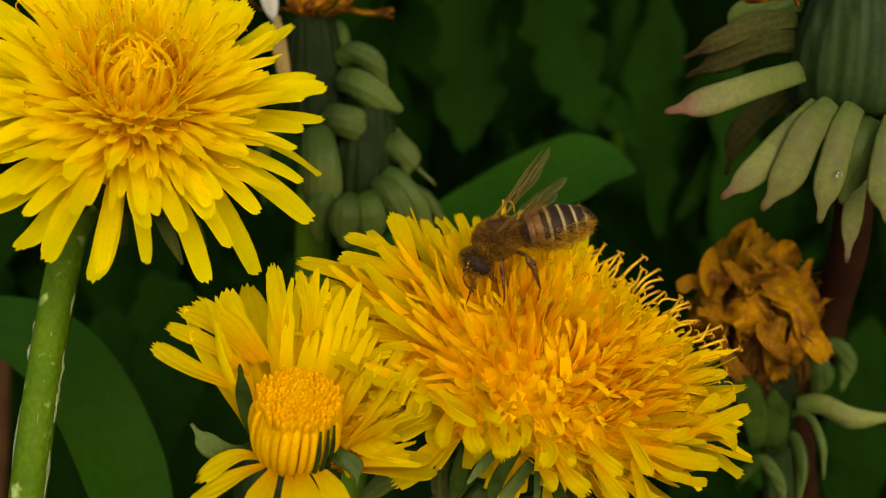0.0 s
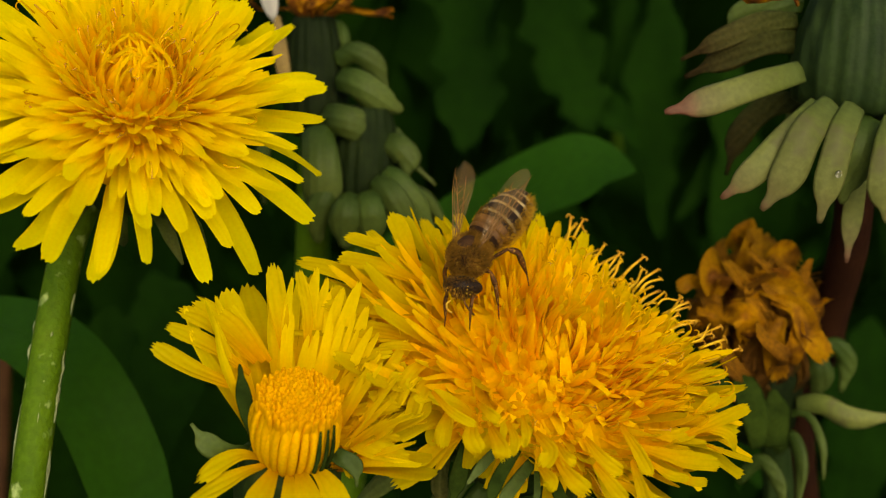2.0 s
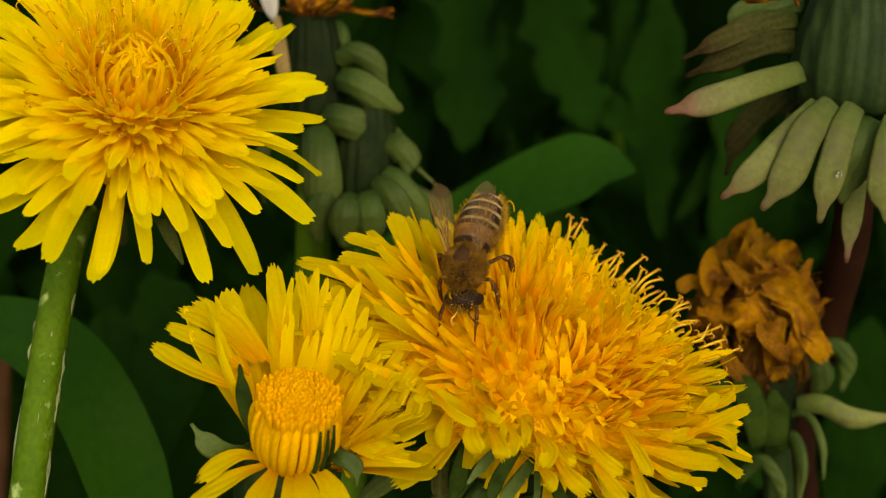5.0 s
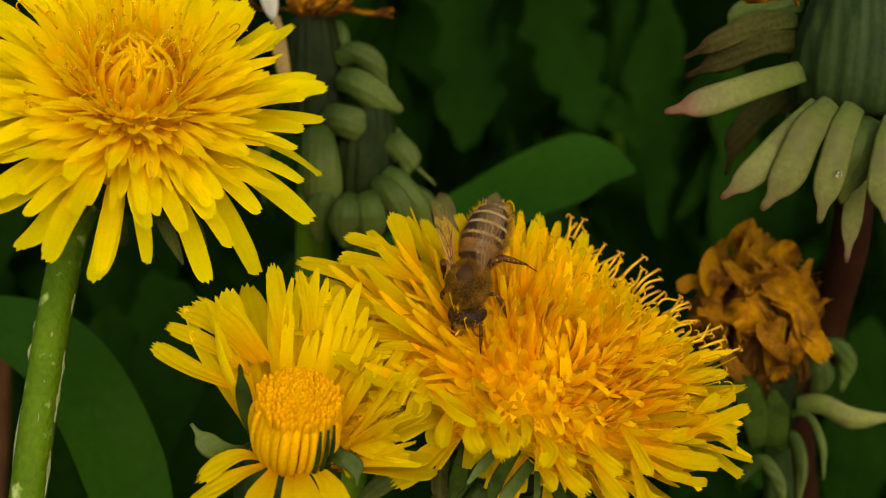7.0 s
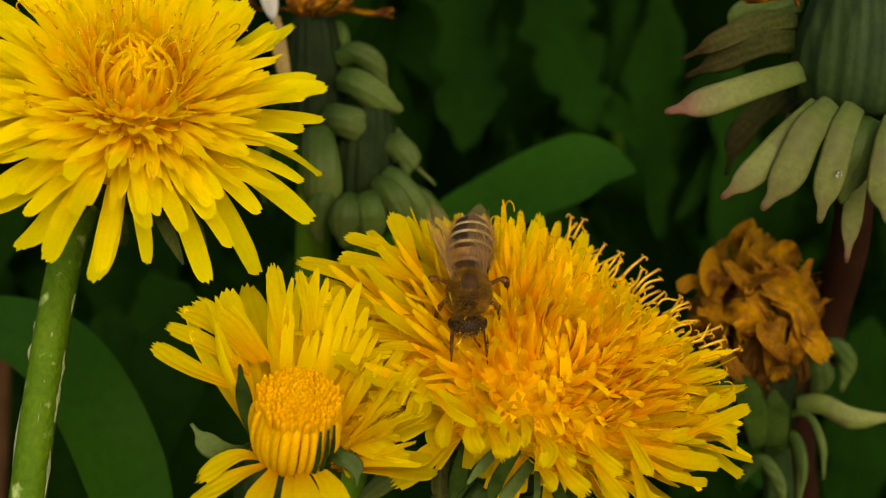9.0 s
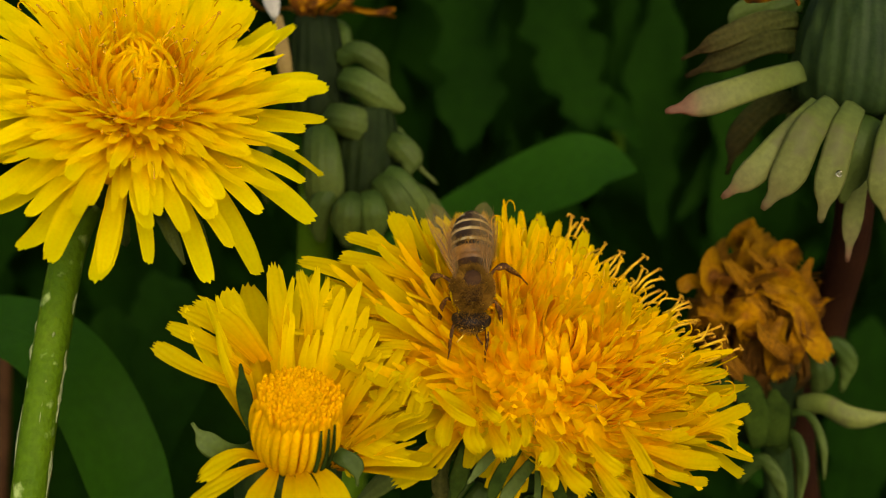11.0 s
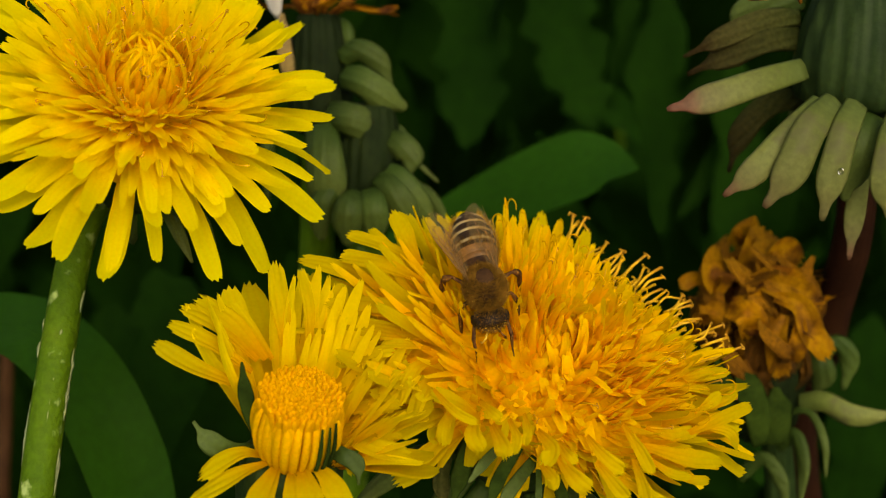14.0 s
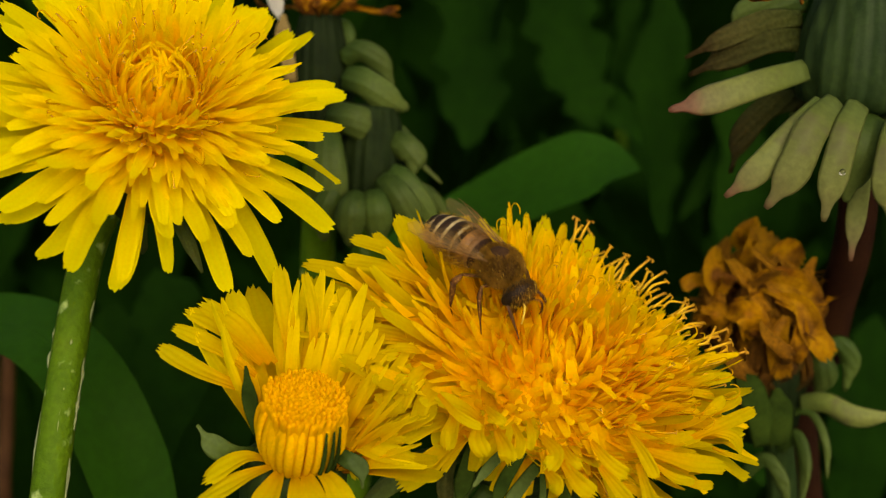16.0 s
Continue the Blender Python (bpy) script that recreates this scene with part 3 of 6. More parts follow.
def domed_dandelion(place, axis, stem, label, seed):
    """A full domed head, its florets long behind and at the sides and short in front, where they hang."""
    rnd = random.Random(seed)
    r_head, dome, front, spread = 0.0066, 0.0045, 0.46, 0.40
    t_max, t_power, len_in, len_out, len_power = 1.08, 0.80, 0.0082, 0.0164, 0.95
    flower, head = flower_base(place, axis, stem, label, rnd, r_head, dome, 1.0)

    def grow(phi):
        """How far the florets reach round the head."""
        c, q = math.cos(phi), math.sin(phi)
        turn = phi % (2 * math.pi)
        return (1 + 0.17 * math.exp(-((turn - 5.72) / 0.40) ** 2)) * (1 - front * max(0, -q)) * (1 - 0.80 * math.exp(-((turn - 4.28) / 0.55) ** 2)) * (1 - 0.19 * math.exp(-((turn - 0.75) / 0.6) ** 2)) * (1 - 0.16 * max(0, q) + 0.18 * max(0, -c) - 0.10 * max(0, c))

    def lean(f, phi):
        """How far the florets lean from the axis."""
        return t_max * f ** t_power + 0.5 * front * f * max(0, -math.sin(phi)) + spread * f * max(0, -math.cos(phi)) ** 2

    def reach(f, phi):
        return (len_in + (len_out - len_in) * f ** len_power) * grow(phi)

    def spot(f, phi, k=0.92):
        return Vector((r_head * f * k * math.cos(phi), r_head * f * k * math.sin(phi), dome * (1 - f * f)))

    hold = head.copy()
    hold.translation += Vector(stem[-1])

    def pressed(pos, way, length):
        """How much of a floret's length is left where the bee's body lies on it."""
        keep = 1.0
        while keep > 0.45:
            free = True
            for u in (0.6, 0.75, 0.9, 1.0):
                p = hold @ (pos + way * length * keep * u)
                for a, b in BEE_SEATS:
                    k = max(0.0, min(1.0, (p - a).dot(b - a) / (b - a).length_squared))
                    free = free and (p - a - (b - a) * k).length > 0.0021
            if free:
                break
            keep -= 0.05
        return keep

    for i in range(299):
        f = math.sqrt((i + 0.5) / 299)
        phi = i * GOLDEN + rnd.uniform(-0.06, 0.06)
        theta = lean(f, phi) + rnd.gauss(0, 0.04 + 0.07 * f)
        length = reach(f, phi) * rnd.uniform(0.78, 1.05)
        if f > 0.9:
            theta += 0.10 * rnd.random()
        if f > 0.50:
            me, full = rnd.choice(GOLDS), 0.0155
            if f > 0.62 and (math.sin(phi) < -0.1 and f > 0.78 or math.cos(phi) < -0.3 or math.sin(phi) > 0.5) and rnd.random() < 0.7:
                me = rnd.choice(DIMRAYS)
        else:
            me, full = rnd.choice(CORES), 0.0100
        broad = rnd.uniform(0.8, 1.05) * min(1, 0.50 + 0.55 * f) * (1 + spread * (0.2 * max(0, -math.cos(phi)) - 0.6 * max(0, math.sin(phi))))
        aside = phi + rnd.gauss(0, 0.10 if math.cos(phi) > -0.3 else 0.03)
        keep = pressed(spot(f, phi), along(theta, aside), length)
        length *= keep
        place_floret(flower, head, me, theta, aside, spot(f, phi), (broad, length / full), rnd, 0.2 + 0.15 * f)
        if keep == 1 and i % 2 == 0 and f > 0.25 and math.cos(phi) > -0.35 and (math.sin(phi) > -0.2 or i % 3 == 0):
            add_style(flower, head, spot(f, phi) + along(theta, phi) * length * rnd.uniform(0.60, 0.80), along(theta, phi), rnd, (0.75, 0.75, 0.65))
    # styles that stand out over the far rim
    for i in range(46):
        phi = -0.1 + 1.6 * (i + rnd.uniform(-0.5, 0.5)) / 46
        theta = t_max * rnd.uniform(0.70, 1.0)
        pos = spot(0.85, phi) + along(theta, phi) * reach(0.9, phi) * (rnd.uniform(0.80, 0.96) - 0.22 * max(0, 0.6 - phi))
        if pressed(pos, along(theta, phi), 0.003) < 1:
            continue
        add_style(flower, head, pos, (along(theta, phi) + Vector((0.12, 0.05, 0))).normalized(), rnd, (1.35, 1.35, rnd.uniform(0.45, 0.85)))
    cushion(flower, head, seed, r_head, dome, lean, lambda f, phi: (0.50 + 0.15 * f) * reach(f, phi), "orange filler added to brighten the gaps between florets")
    # short florets that fill the head between the long ones, and the thick rest
    for i in range(170):
        f = math.sqrt((i + 0.5) / 170)
        phi = i * GOLDEN + 1.3
        theta = lean(f, phi) * 0.95 + rnd.gauss(0, 0.03 + 0.05 * f)
        length = reach(f, phi) * rnd.uniform(0.70, 0.92)
        length *= pressed(spot(f, phi, 0.85), along(theta, phi), length)
        place_floret(flower, head, rnd.choice(MIDS if f > 0.75 else GOLDS), theta, phi, spot(f, phi, 0.85), (rnd.uniform(0.55, 0.85), length / (0.0130 if f > 0.75 else 0.0155)), rnd, 0.2, "short_floret")
    pieces = []
    for i in range(560):
        f = ((i + 0.5) / 560) ** 0.72
        phi = i * GOLDEN + 2.1
        theta = lean(f, phi) * 0.97 + rnd.gauss(0, 0.05 + 0.06 * f)
        length = reach(f, phi) * rnd.uniform(0.70, 1.0) * (1 - 0.5 * spread * max(0, -math.cos(phi)))
        aside = phi + rnd.gauss(0, 0.16 if math.cos(phi) > -0.3 else 0.06)
        length *= pressed(spot(f, phi, 0.9), along(theta, aside), length)
        me = rnd.choice(GOLDS)
        pieces.append((me, place_floret(flower, head, me, theta, aside, spot(f, phi, 0.9), (rnd.uniform(0.65, 1.1), length / 0.0155), rnd, 0.4, "")))
    joined("floret_mass", pieces, M_GOLDMASS, flower, "dense narrow golden florets")
    pieces = []
    for i in range(240):
        f = 0.02 + 0.72 * ((i + 0.5) / 240) ** 0.8
        phi = i * GOLDEN + 4.4
        theta = lean(f, phi) * 0.95 + rnd.gauss(0, 0.07)
        me = rnd.choice(CORES)
        aside = phi + rnd.gauss(0, 0.18)
        length = reach(f, phi) * rnd.uniform(0.74, 1.0)
        length *= pressed(spot(f, phi, 0.9), along(theta, aside), length)
        pieces.append((me, place_floret(flower, head, me, theta, aside, spot(f, phi, 0.9), (rnd.uniform(0.7, 1.1), length / 0.0100), rnd, 0.4, "")))
    joined("floret_mass", pieces, M_COREMASS, flower, "dense orange florets in the middle")
    # curled styles over the florets
    for i in range(60):
        phi, f = rnd.uniform(-0.75, 2.3), rnd.uniform(0.35, 0.80)
        theta = lean(f, phi) * 0.97 + rnd.gauss(0, 0.05)
        if pressed(spot(f, phi), along(theta, phi), reach(f, phi)) < 1:
            continue
        m = Matrix.Translation(spot(f, phi) + along(theta, phi) * reach(f, phi) * rnd.uniform(0.86, 1.0)) @ along(theta, phi).to_track_quat("Z", "Y").to_matrix().to_4x4() @ Matrix.Rotation(rnd.uniform(0, 6.28), 4, "Z")
        part("style", rnd.choice(CURLS), None, flower, m=head @ m)
    return flower


TALL_STEM = [(-0.02952, 0.10392, 0.18258), (-0.03197, 0.10625, 0.17811), (-0.03488, 0.10379, 0.17283), (-0.03602, 0.0967, 0.16473), (-0.03705, 0.08816, 0.1535), (-0.03907, 0.07612, 0.13243), (-0.062, 0.06, 0)]
tall = open_dandelion((-0.02732, 0.10187, 0.18527), (0.2587, -0.5207, 0.8136), TALL_STEM,
                      "wide open yellow dandelion on a pale green stem", 11)
# pale torn skin along the tall flower's stem
rf = random.Random(61)
tall_line = spline([Vector(p) - Vector(TALL_STEM[-1]) for p in TALL_STEM], 240)
for i in range(26):
    start = rf.randint(96, 158)
    run = rf.choice((3, 4, 5, 7, 10, 14))
    side = rf.choice((-1, -1, 1, 1, 0.2, -0.4))
    pts = []
    for q in range(4):
        p = tall_line[start + run * q // 3]
        a = math.pi * (0.5 + 0.5 * side * rf.uniform(0.85, 1.0))
        pts.append(p + Vector((-math.cos(a), -math.sin(a) * 0.9, math.sin(a) * 0.35)) * 0.00162)
    bm = sweep(bmesh.new(), pts, [(0, 0.00004), (0.5, rf.uniform(0.00008, 0.00024)), (1, 0.00004)], [(0, 0.00003), (0.5, 0.00007), (1, 0.00003)], (0, -0.9, 0.4), 10, 6)
    part("torn_skin", bm, M_FLAKE, tall, "pale shred of torn skin")
main = domed_dandelion((0.00804, 0.09479, 0.16062), (0.2623, -0.269, 0.9267), [(0.00683, 0.09613, 0.15403), (0.00598, 0.09355, 0.14613), (0.00517, 0.08786, 0.13393), (0.00444, 0.07085, 0.09273), (0.01, 0.075, 0)],
                 "domed orange-yellow dandelion head with a honeybee on it", 5)


def petal_along(ob, base, pts, width, up, mat, seed, cup=0.14, name="ray_floret"):
    """A strap petal laid along a line, with two grooves and a toothed tip."""
    rnd = random.Random(seed)
    bm = bmesh.new()
    uv = bm.loops.layers.uv.new("UVMap")
    grid, n, cols = [], 14, 9
    for i, (p, d, side, nn) in enumerate(frames_along(spline(pts, n), up, False)):
        u = i / n
        w = width * between([(0, 0.36), (0.2, 0.6), (0.5, 0.95), (0.74, 1.0), (0.92, 0.90), (1, 0.70)], u)
        row = []
        for k in range(cols):
            v = 2 * k / (cols - 1) - 1
            tooth = width * (0.12 * (1 if k % 2 else -1) + rnd.uniform(-0.10, 0.10) - 0.2 * v * v) if i == n else 0
            row.append(bm.verts.new(Vector(p) + side * (w * 0.5 * v) + nn * (w * (cup * v * v * (1.3 - u) + 0.035 * math.cos(3 * math.pi * v) + 0.10 * u * math.sin(8 * u + 2.2 * v + seed))) + d * tooth - base))
        grid.append(row)
    for i, (r0, r1) in enumerate(zip(grid, grid[1:])):
        for k in range(cols - 1):
            f = bm.faces.new((r0[k], r0[k + 1], r1[k + 1], r1[k]))
            for loop, (a, b) in zip(f.loops, ((k, i), (k + 1, i), (k + 1, i + 1), (k, i + 1))):
                loop[uv].uv = (a / (cols - 1), b / n)
    return part(name, bm, mat, ob)


# broad loose petals at the domed head's edge, beside the half-open flower
main_foot = Vector((0.01, 0.075, 0))
side_face, hang_face, right_face = (-0.1494, -0.4035, 0.9027), (-0.3509, -0.7118, 0.6085), (0.25, -0.62, 0.74)
petal_along(main, main_foot, [(-0.00417, 0.09532, 0.17122), (-0.00719, 0.09632, 0.17195), (-0.01023, 0.09718, 0.17286), (-0.01296, 0.09798, 0.17314)], 0.0017, side_face, M_DIMRAY, 40)
petal_along(main, main_foot, [(-0.00311, 0.09215, 0.17012), (-0.00603, 0.09268, 0.17077), (-0.00824, 0.093, 0.17099), (-0.01028, 0.09348, 0.17107)], 0.0016, side_face, M_DIMRAY, 41)
petal_along(main, main_foot, [(-0.00212, 0.09058, 0.16911), (-0.0045, 0.09051, 0.16992), (-0.00691, 0.09085, 0.17017), (-0.00888, 0.09171, 0.17058)], 0.0015, side_face, M_DIMRAY, 42)
petal_along(main, main_foot, [(0.00316, 0.08706, 0.16299), (0.00179, 0.0864, 0.16488), (0.00051, 0.086, 0.16591), (-0.00112, 0.08593, 0.16671)], 0.0015, side_face, M_DIMRAY, 43)
petal_along(main, main_foot, [(0.00105, 0.08787, 0.16473), (0.00047, 0.08595, 0.16439), (0.00009, 0.08495, 0.16366), (-0.00028, 0.08441, 0.16251)], 0.0015, hang_face, M_DIMRAY, 44)
petal_along(main, main_foot, [(0.00183, 0.08771, 0.162), (-0.00019, 0.08579, 0.16169), (-0.00231, 0.08433, 0.16043), (-0.00432, 0.08344, 0.15948)], 0.0021, hang_face, M_DIMRAY, 45)
petal_along(main, main_foot, [(-0.00043, 0.08933, 0.16785), (-0.00217, 0.08805, 0.16794), (-0.00319, 0.08693, 0.16697), (-0.00394, 0.08597, 0.16537)], 0.0014, hang_face, M_DIMRAY, 46)
petal_along(main, main_foot, [(0.00005, 0.08884, 0.16681), (-0.00127, 0.08732, 0.16685), (-0.0022, 0.08617, 0.1658), (-0.00281, 0.08513, 0.16404)], 0.0015, hang_face, M_DIMRAY, 47)
petal_along(main, main_foot, [(0.00459, 0.08698, 0.16282), (0.00396, 0.08532, 0.16257), (0.00309, 0.08442, 0.16206), (0.00253, 0.0843, 0.1618)], 0.0017, hang_face, M_DIMRAY, 48)
petal_along(main, main_foot, [(0.0197, 0.08989, 0.1655), (0.02211, 0.09001, 0.16588), (0.02465, 0.09151, 0.16544)], 0.0011, right_face, M_DIMRAY, 50)
petal_along(main, main_foot, [(0.02133, 0.08779, 0.16337), (0.02257, 0.08818, 0.16431), (0.02379, 0.08983, 0.16418)], 0.0011, right_face, M_DIMRAY, 51)
petal_along(main, main_foot, [(0.02272, 0.08925, 0.16295), (0.02417, 0.08954, 0.16368), (0.02556, 0.09119, 0.16356)], 0.0009, right_face, M_DIMRAY, 52)
petal_along(main, main_foot, [(0.02047, 0.08708, 0.16184), (0.02345, 0.08801, 0.16277), (0.02667, 0.09025, 0.16271)], 0.0012, right_face, M_DIMRAY, 53)
petal_along(main, main_foot, [(0.02178, 0.08779, 0.16218), (0.02412, 0.08733, 0.16191), (0.0253, 0.08785, 0.15994)], 0.0011, right_face, M_DIMRAY, 54)
petal_along(main, main_foot, [(0.0225, 0.08718, 0.16086), (0.02448, 0.08704, 0.16009), (0.02697, 0.08827, 0.15848)], 0.0006, right_face, M_DIMRAY, 55)
petal_along(main, main_foot, [(0.01638, 0.08414, 0.16264), (0.02001, 0.0839, 0.16164), (0.02327, 0.08527, 0.16034)], 0.0016, right_face, M_DIMRAY, 56)
petal_along(main, main_foot, [(0.01691, 0.08282, 0.16217), (0.01851, 0.08231, 0.16119), (0.02035, 0.08351, 0.1601)], 0.0009, right_face, M_DIMRAY, 57)
petal_along(main, main_foot, [(0.01913, 0.08392, 0.15981), (0.02072, 0.08354, 0.15969), (0.02227, 0.08461, 0.15891)], 0.0009, right_face, M_DIMRAY, 58)
petal_along(main, main_foot, [(0.01399, 0.08133, 0.16134), (0.01646, 0.08054, 0.16036), (0.01875, 0.08112, 0.15852)], 0.0012, right_face, M_DIMRAY, 59)
petal_along(main, main_foot, [(0.01921, 0.0896, 0.16489), (0.02138, 0.08956, 0.16491), (0.02313, 0.09077, 0.16383)], 0.0008, right_face, M_DIMRAY, 60)
petal_along(main, main_foot, [(0.01694, 0.08648, 0.16292), (0.01907, 0.0862, 0.16243), (0.02153, 0.08764, 0.16187)], 0.0012, right_face, M_DIMRAY, 61)
petal_along(main, main_foot, [(0.0075, 0.08301, 0.16494), (0.00857, 0.08087, 0.16461), (0.0078, 0.08017, 0.16359)], 0.0014, hang_face, M_DIMRAY, 62)
petal_along(main, main_foot, [(0.00919, 0.08262, 0.16412), (0.00986, 0.08081, 0.16389), (0.01054, 0.08066, 0.16346)], 0.0012, hang_face, M_DIMRAY, 63)
petal_along(main, main_foot, [(0.0091, 0.08127, 0.16358), (0.01029, 0.07926, 0.16294), (0.0115, 0.07889, 0.16202)], 0.0015, hang_face, M_DIMRAY, 64)
petal_along(main, main_foot, [(0.0077, 0.0806, 0.16333), (0.00846, 0.07885, 0.16324), (0.00816, 0.07855, 0.16248)], 0.0012, hang_face, M_DIMRAY, 65)
petal_along(main, main_foot, [(0.01154, 0.08324, 0.16425), (0.01294, 0.08117, 0.16348), (0.01439, 0.08077, 0.16251)], 0.0012, hang_face, M_DIMRAY, 66)
petal_along(main, main_foot, [(0.01213, 0.08111, 0.16325), (0.01344, 0.07928, 0.16238), (0.01452, 0.079, 0.16107)], 0.0012, hang_face, M_DIMRAY, 67)
petal_along(main, main_foot, [(0.01474, 0.08489, 0.16425), (0.01589, 0.08271, 0.16324), (0.01691, 0.08194, 0.16146)], 0.0011, hang_face, M_DIMRAY, 68)
petal_along(main, main_foot, [(0.01527, 0.08204, 0.16287), (0.01579, 0.0801, 0.16179), (0.0162, 0.07968, 0.16017)], 0.0010, hang_face, M_DIMRAY, 69)
petal_along(main, main_foot, [(0.00265, 0.08359, 0.16619), (0.00224, 0.08136, 0.16567), (0.00296, 0.08062, 0.16456)], 0.0015, hang_face, M_DIMRAY, 70)
petal_along(main, main_foot, [(0.00384, 0.0832, 0.16536), (0.00458, 0.08098, 0.16485), (0.00475, 0.0804, 0.16407)], 0.0015, hang_face, M_DIMRAY, 71)
petal_along(main, main_foot, [(0.00519, 0.08297, 0.16605), (0.00572, 0.08087, 0.16557), (0.0054, 0.08028, 0.16453)], 0.0009, hang_face, M_DIMRAY, 72)
petal_along(main, main_foot, [(0.00641, 0.08317, 0.16646), (0.00658, 0.08123, 0.16597), (0.00636, 0.08081, 0.16497)], 0.0008, hang_face, M_DIMRAY, 73)
petal_along(main, main_foot, [(-0.00088, 0.08526, 0.1674), (0.00072, 0.08279, 0.16697), (0.00261, 0.08197, 0.16627)], 0.0008, hang_face, M_DIMRAY, 74)
petal_along(main, main_foot, [(0.0005, 0.08369, 0.16639), (0.00014, 0.0818, 0.16601), (-0.00014, 0.08131, 0.16484)], 0.0008, hang_face, M_DIMRAY, 75)
petal_along(main, main_foot, [(0.0028, 0.08446, 0.16687), (0.00379, 0.08252, 0.16698), (0.0045, 0.08211, 0.16656)], 0.0009, hang_face, M_DIMRAY, 76)
petal_along(main, main_foot, [(-0.00067, 0.09053, 0.16925), (-0.00498, 0.09049, 0.16987), (-0.00893, 0.09206, 0.17016)], 0.0019, side_face, M_DIMRAY, 77)
petal_along(main, main_foot, [(-0.00116, 0.09233, 0.17074), (-0.00504, 0.09251, 0.17124), (-0.01033, 0.09413, 0.17105)], 0.0017, side_face, M_DIMRAY, 78)
petal_along(main, main_foot, [(-0.00192, 0.0948, 0.17248), (-0.00561, 0.0954, 0.17389), (-0.00928, 0.09713, 0.17394)], 0.0018, side_face, M_DIMRAY, 79)
petal_along(main, main_foot, [(-0.00195, 0.09677, 0.17317), (-0.00519, 0.09738, 0.17459), (-0.0087, 0.09928, 0.17499)], 0.0014, side_face, M_DIMRAY, 80)
petal_along(main, main_foot, [(-0.00114, 0.08926, 0.16888), (-0.00341, 0.08896, 0.16954), (-0.00536, 0.08989, 0.16906)], 0.0010, side_face, M_DIMRAY, 81)
petal_along(main, main_foot, [(-0.00232, 0.09767, 0.17273), (-0.00352, 0.09874, 0.17513), (-0.0046, 0.10103, 0.17638)], 0.0017, side_face, M_DIMRAY, 82)
petal_along(main, main_foot, [(0.0004, 0.09789, 0.17319), (-0.00035, 0.0983, 0.17477), (-0.00066, 0.10004, 0.17543)], 0.0007, side_face, M_DIMRAY, 83)
petal_along(main, main_foot, [(-0.00423, 0.09825, 0.17396), (-0.00563, 0.09836, 0.17491), (-0.00671, 0.09995, 0.17524)], 0.0009, side_face, M_DIMRAY, 84)
bract_along(main, main_foot, [(0.00531, 0.0864, 0.16156), (0.0036, 0.08288, 0.16229), (0.00191, 0.0808, 0.16139)], 0.0009, M_BRACTG, 0.28, 0.3, "olive green bract bent down")
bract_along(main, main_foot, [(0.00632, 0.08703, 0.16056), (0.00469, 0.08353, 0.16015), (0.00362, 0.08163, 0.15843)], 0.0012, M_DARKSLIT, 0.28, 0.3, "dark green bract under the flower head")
bract_along(main, main_foot, [(0.00777, 0.08662, 0.15968), (0.00581, 0.08319, 0.15942), (0.00434, 0.08112, 0.15852)], 0.0012, M_BRACTG, 0.28, 0.3, "olive green bract bent down")
bract_along(main, main_foot, [(0.00794, 0.08539, 0.1594), (0.00783, 0.08308, 0.15917), (0.00761, 0.08153, 0.15822)], 0.0006, M_BRACTG, 0.28, 0.3, "narrow olive bract")
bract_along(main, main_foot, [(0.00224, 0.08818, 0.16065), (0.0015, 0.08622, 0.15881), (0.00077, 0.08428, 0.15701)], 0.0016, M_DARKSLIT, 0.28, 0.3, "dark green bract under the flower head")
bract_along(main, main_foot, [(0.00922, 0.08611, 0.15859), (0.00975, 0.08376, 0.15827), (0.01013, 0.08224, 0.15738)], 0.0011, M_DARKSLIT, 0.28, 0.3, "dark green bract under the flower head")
bract_along(main, main_foot, [(0.0003, 0.0886, 0.15919), (-0.0003, 0.08756, 0.15696), (5e-05, 0.08571, 0.15535)], 0.0015, M_DRYBRACT, 0.28, 0.3, "brown withered bract")


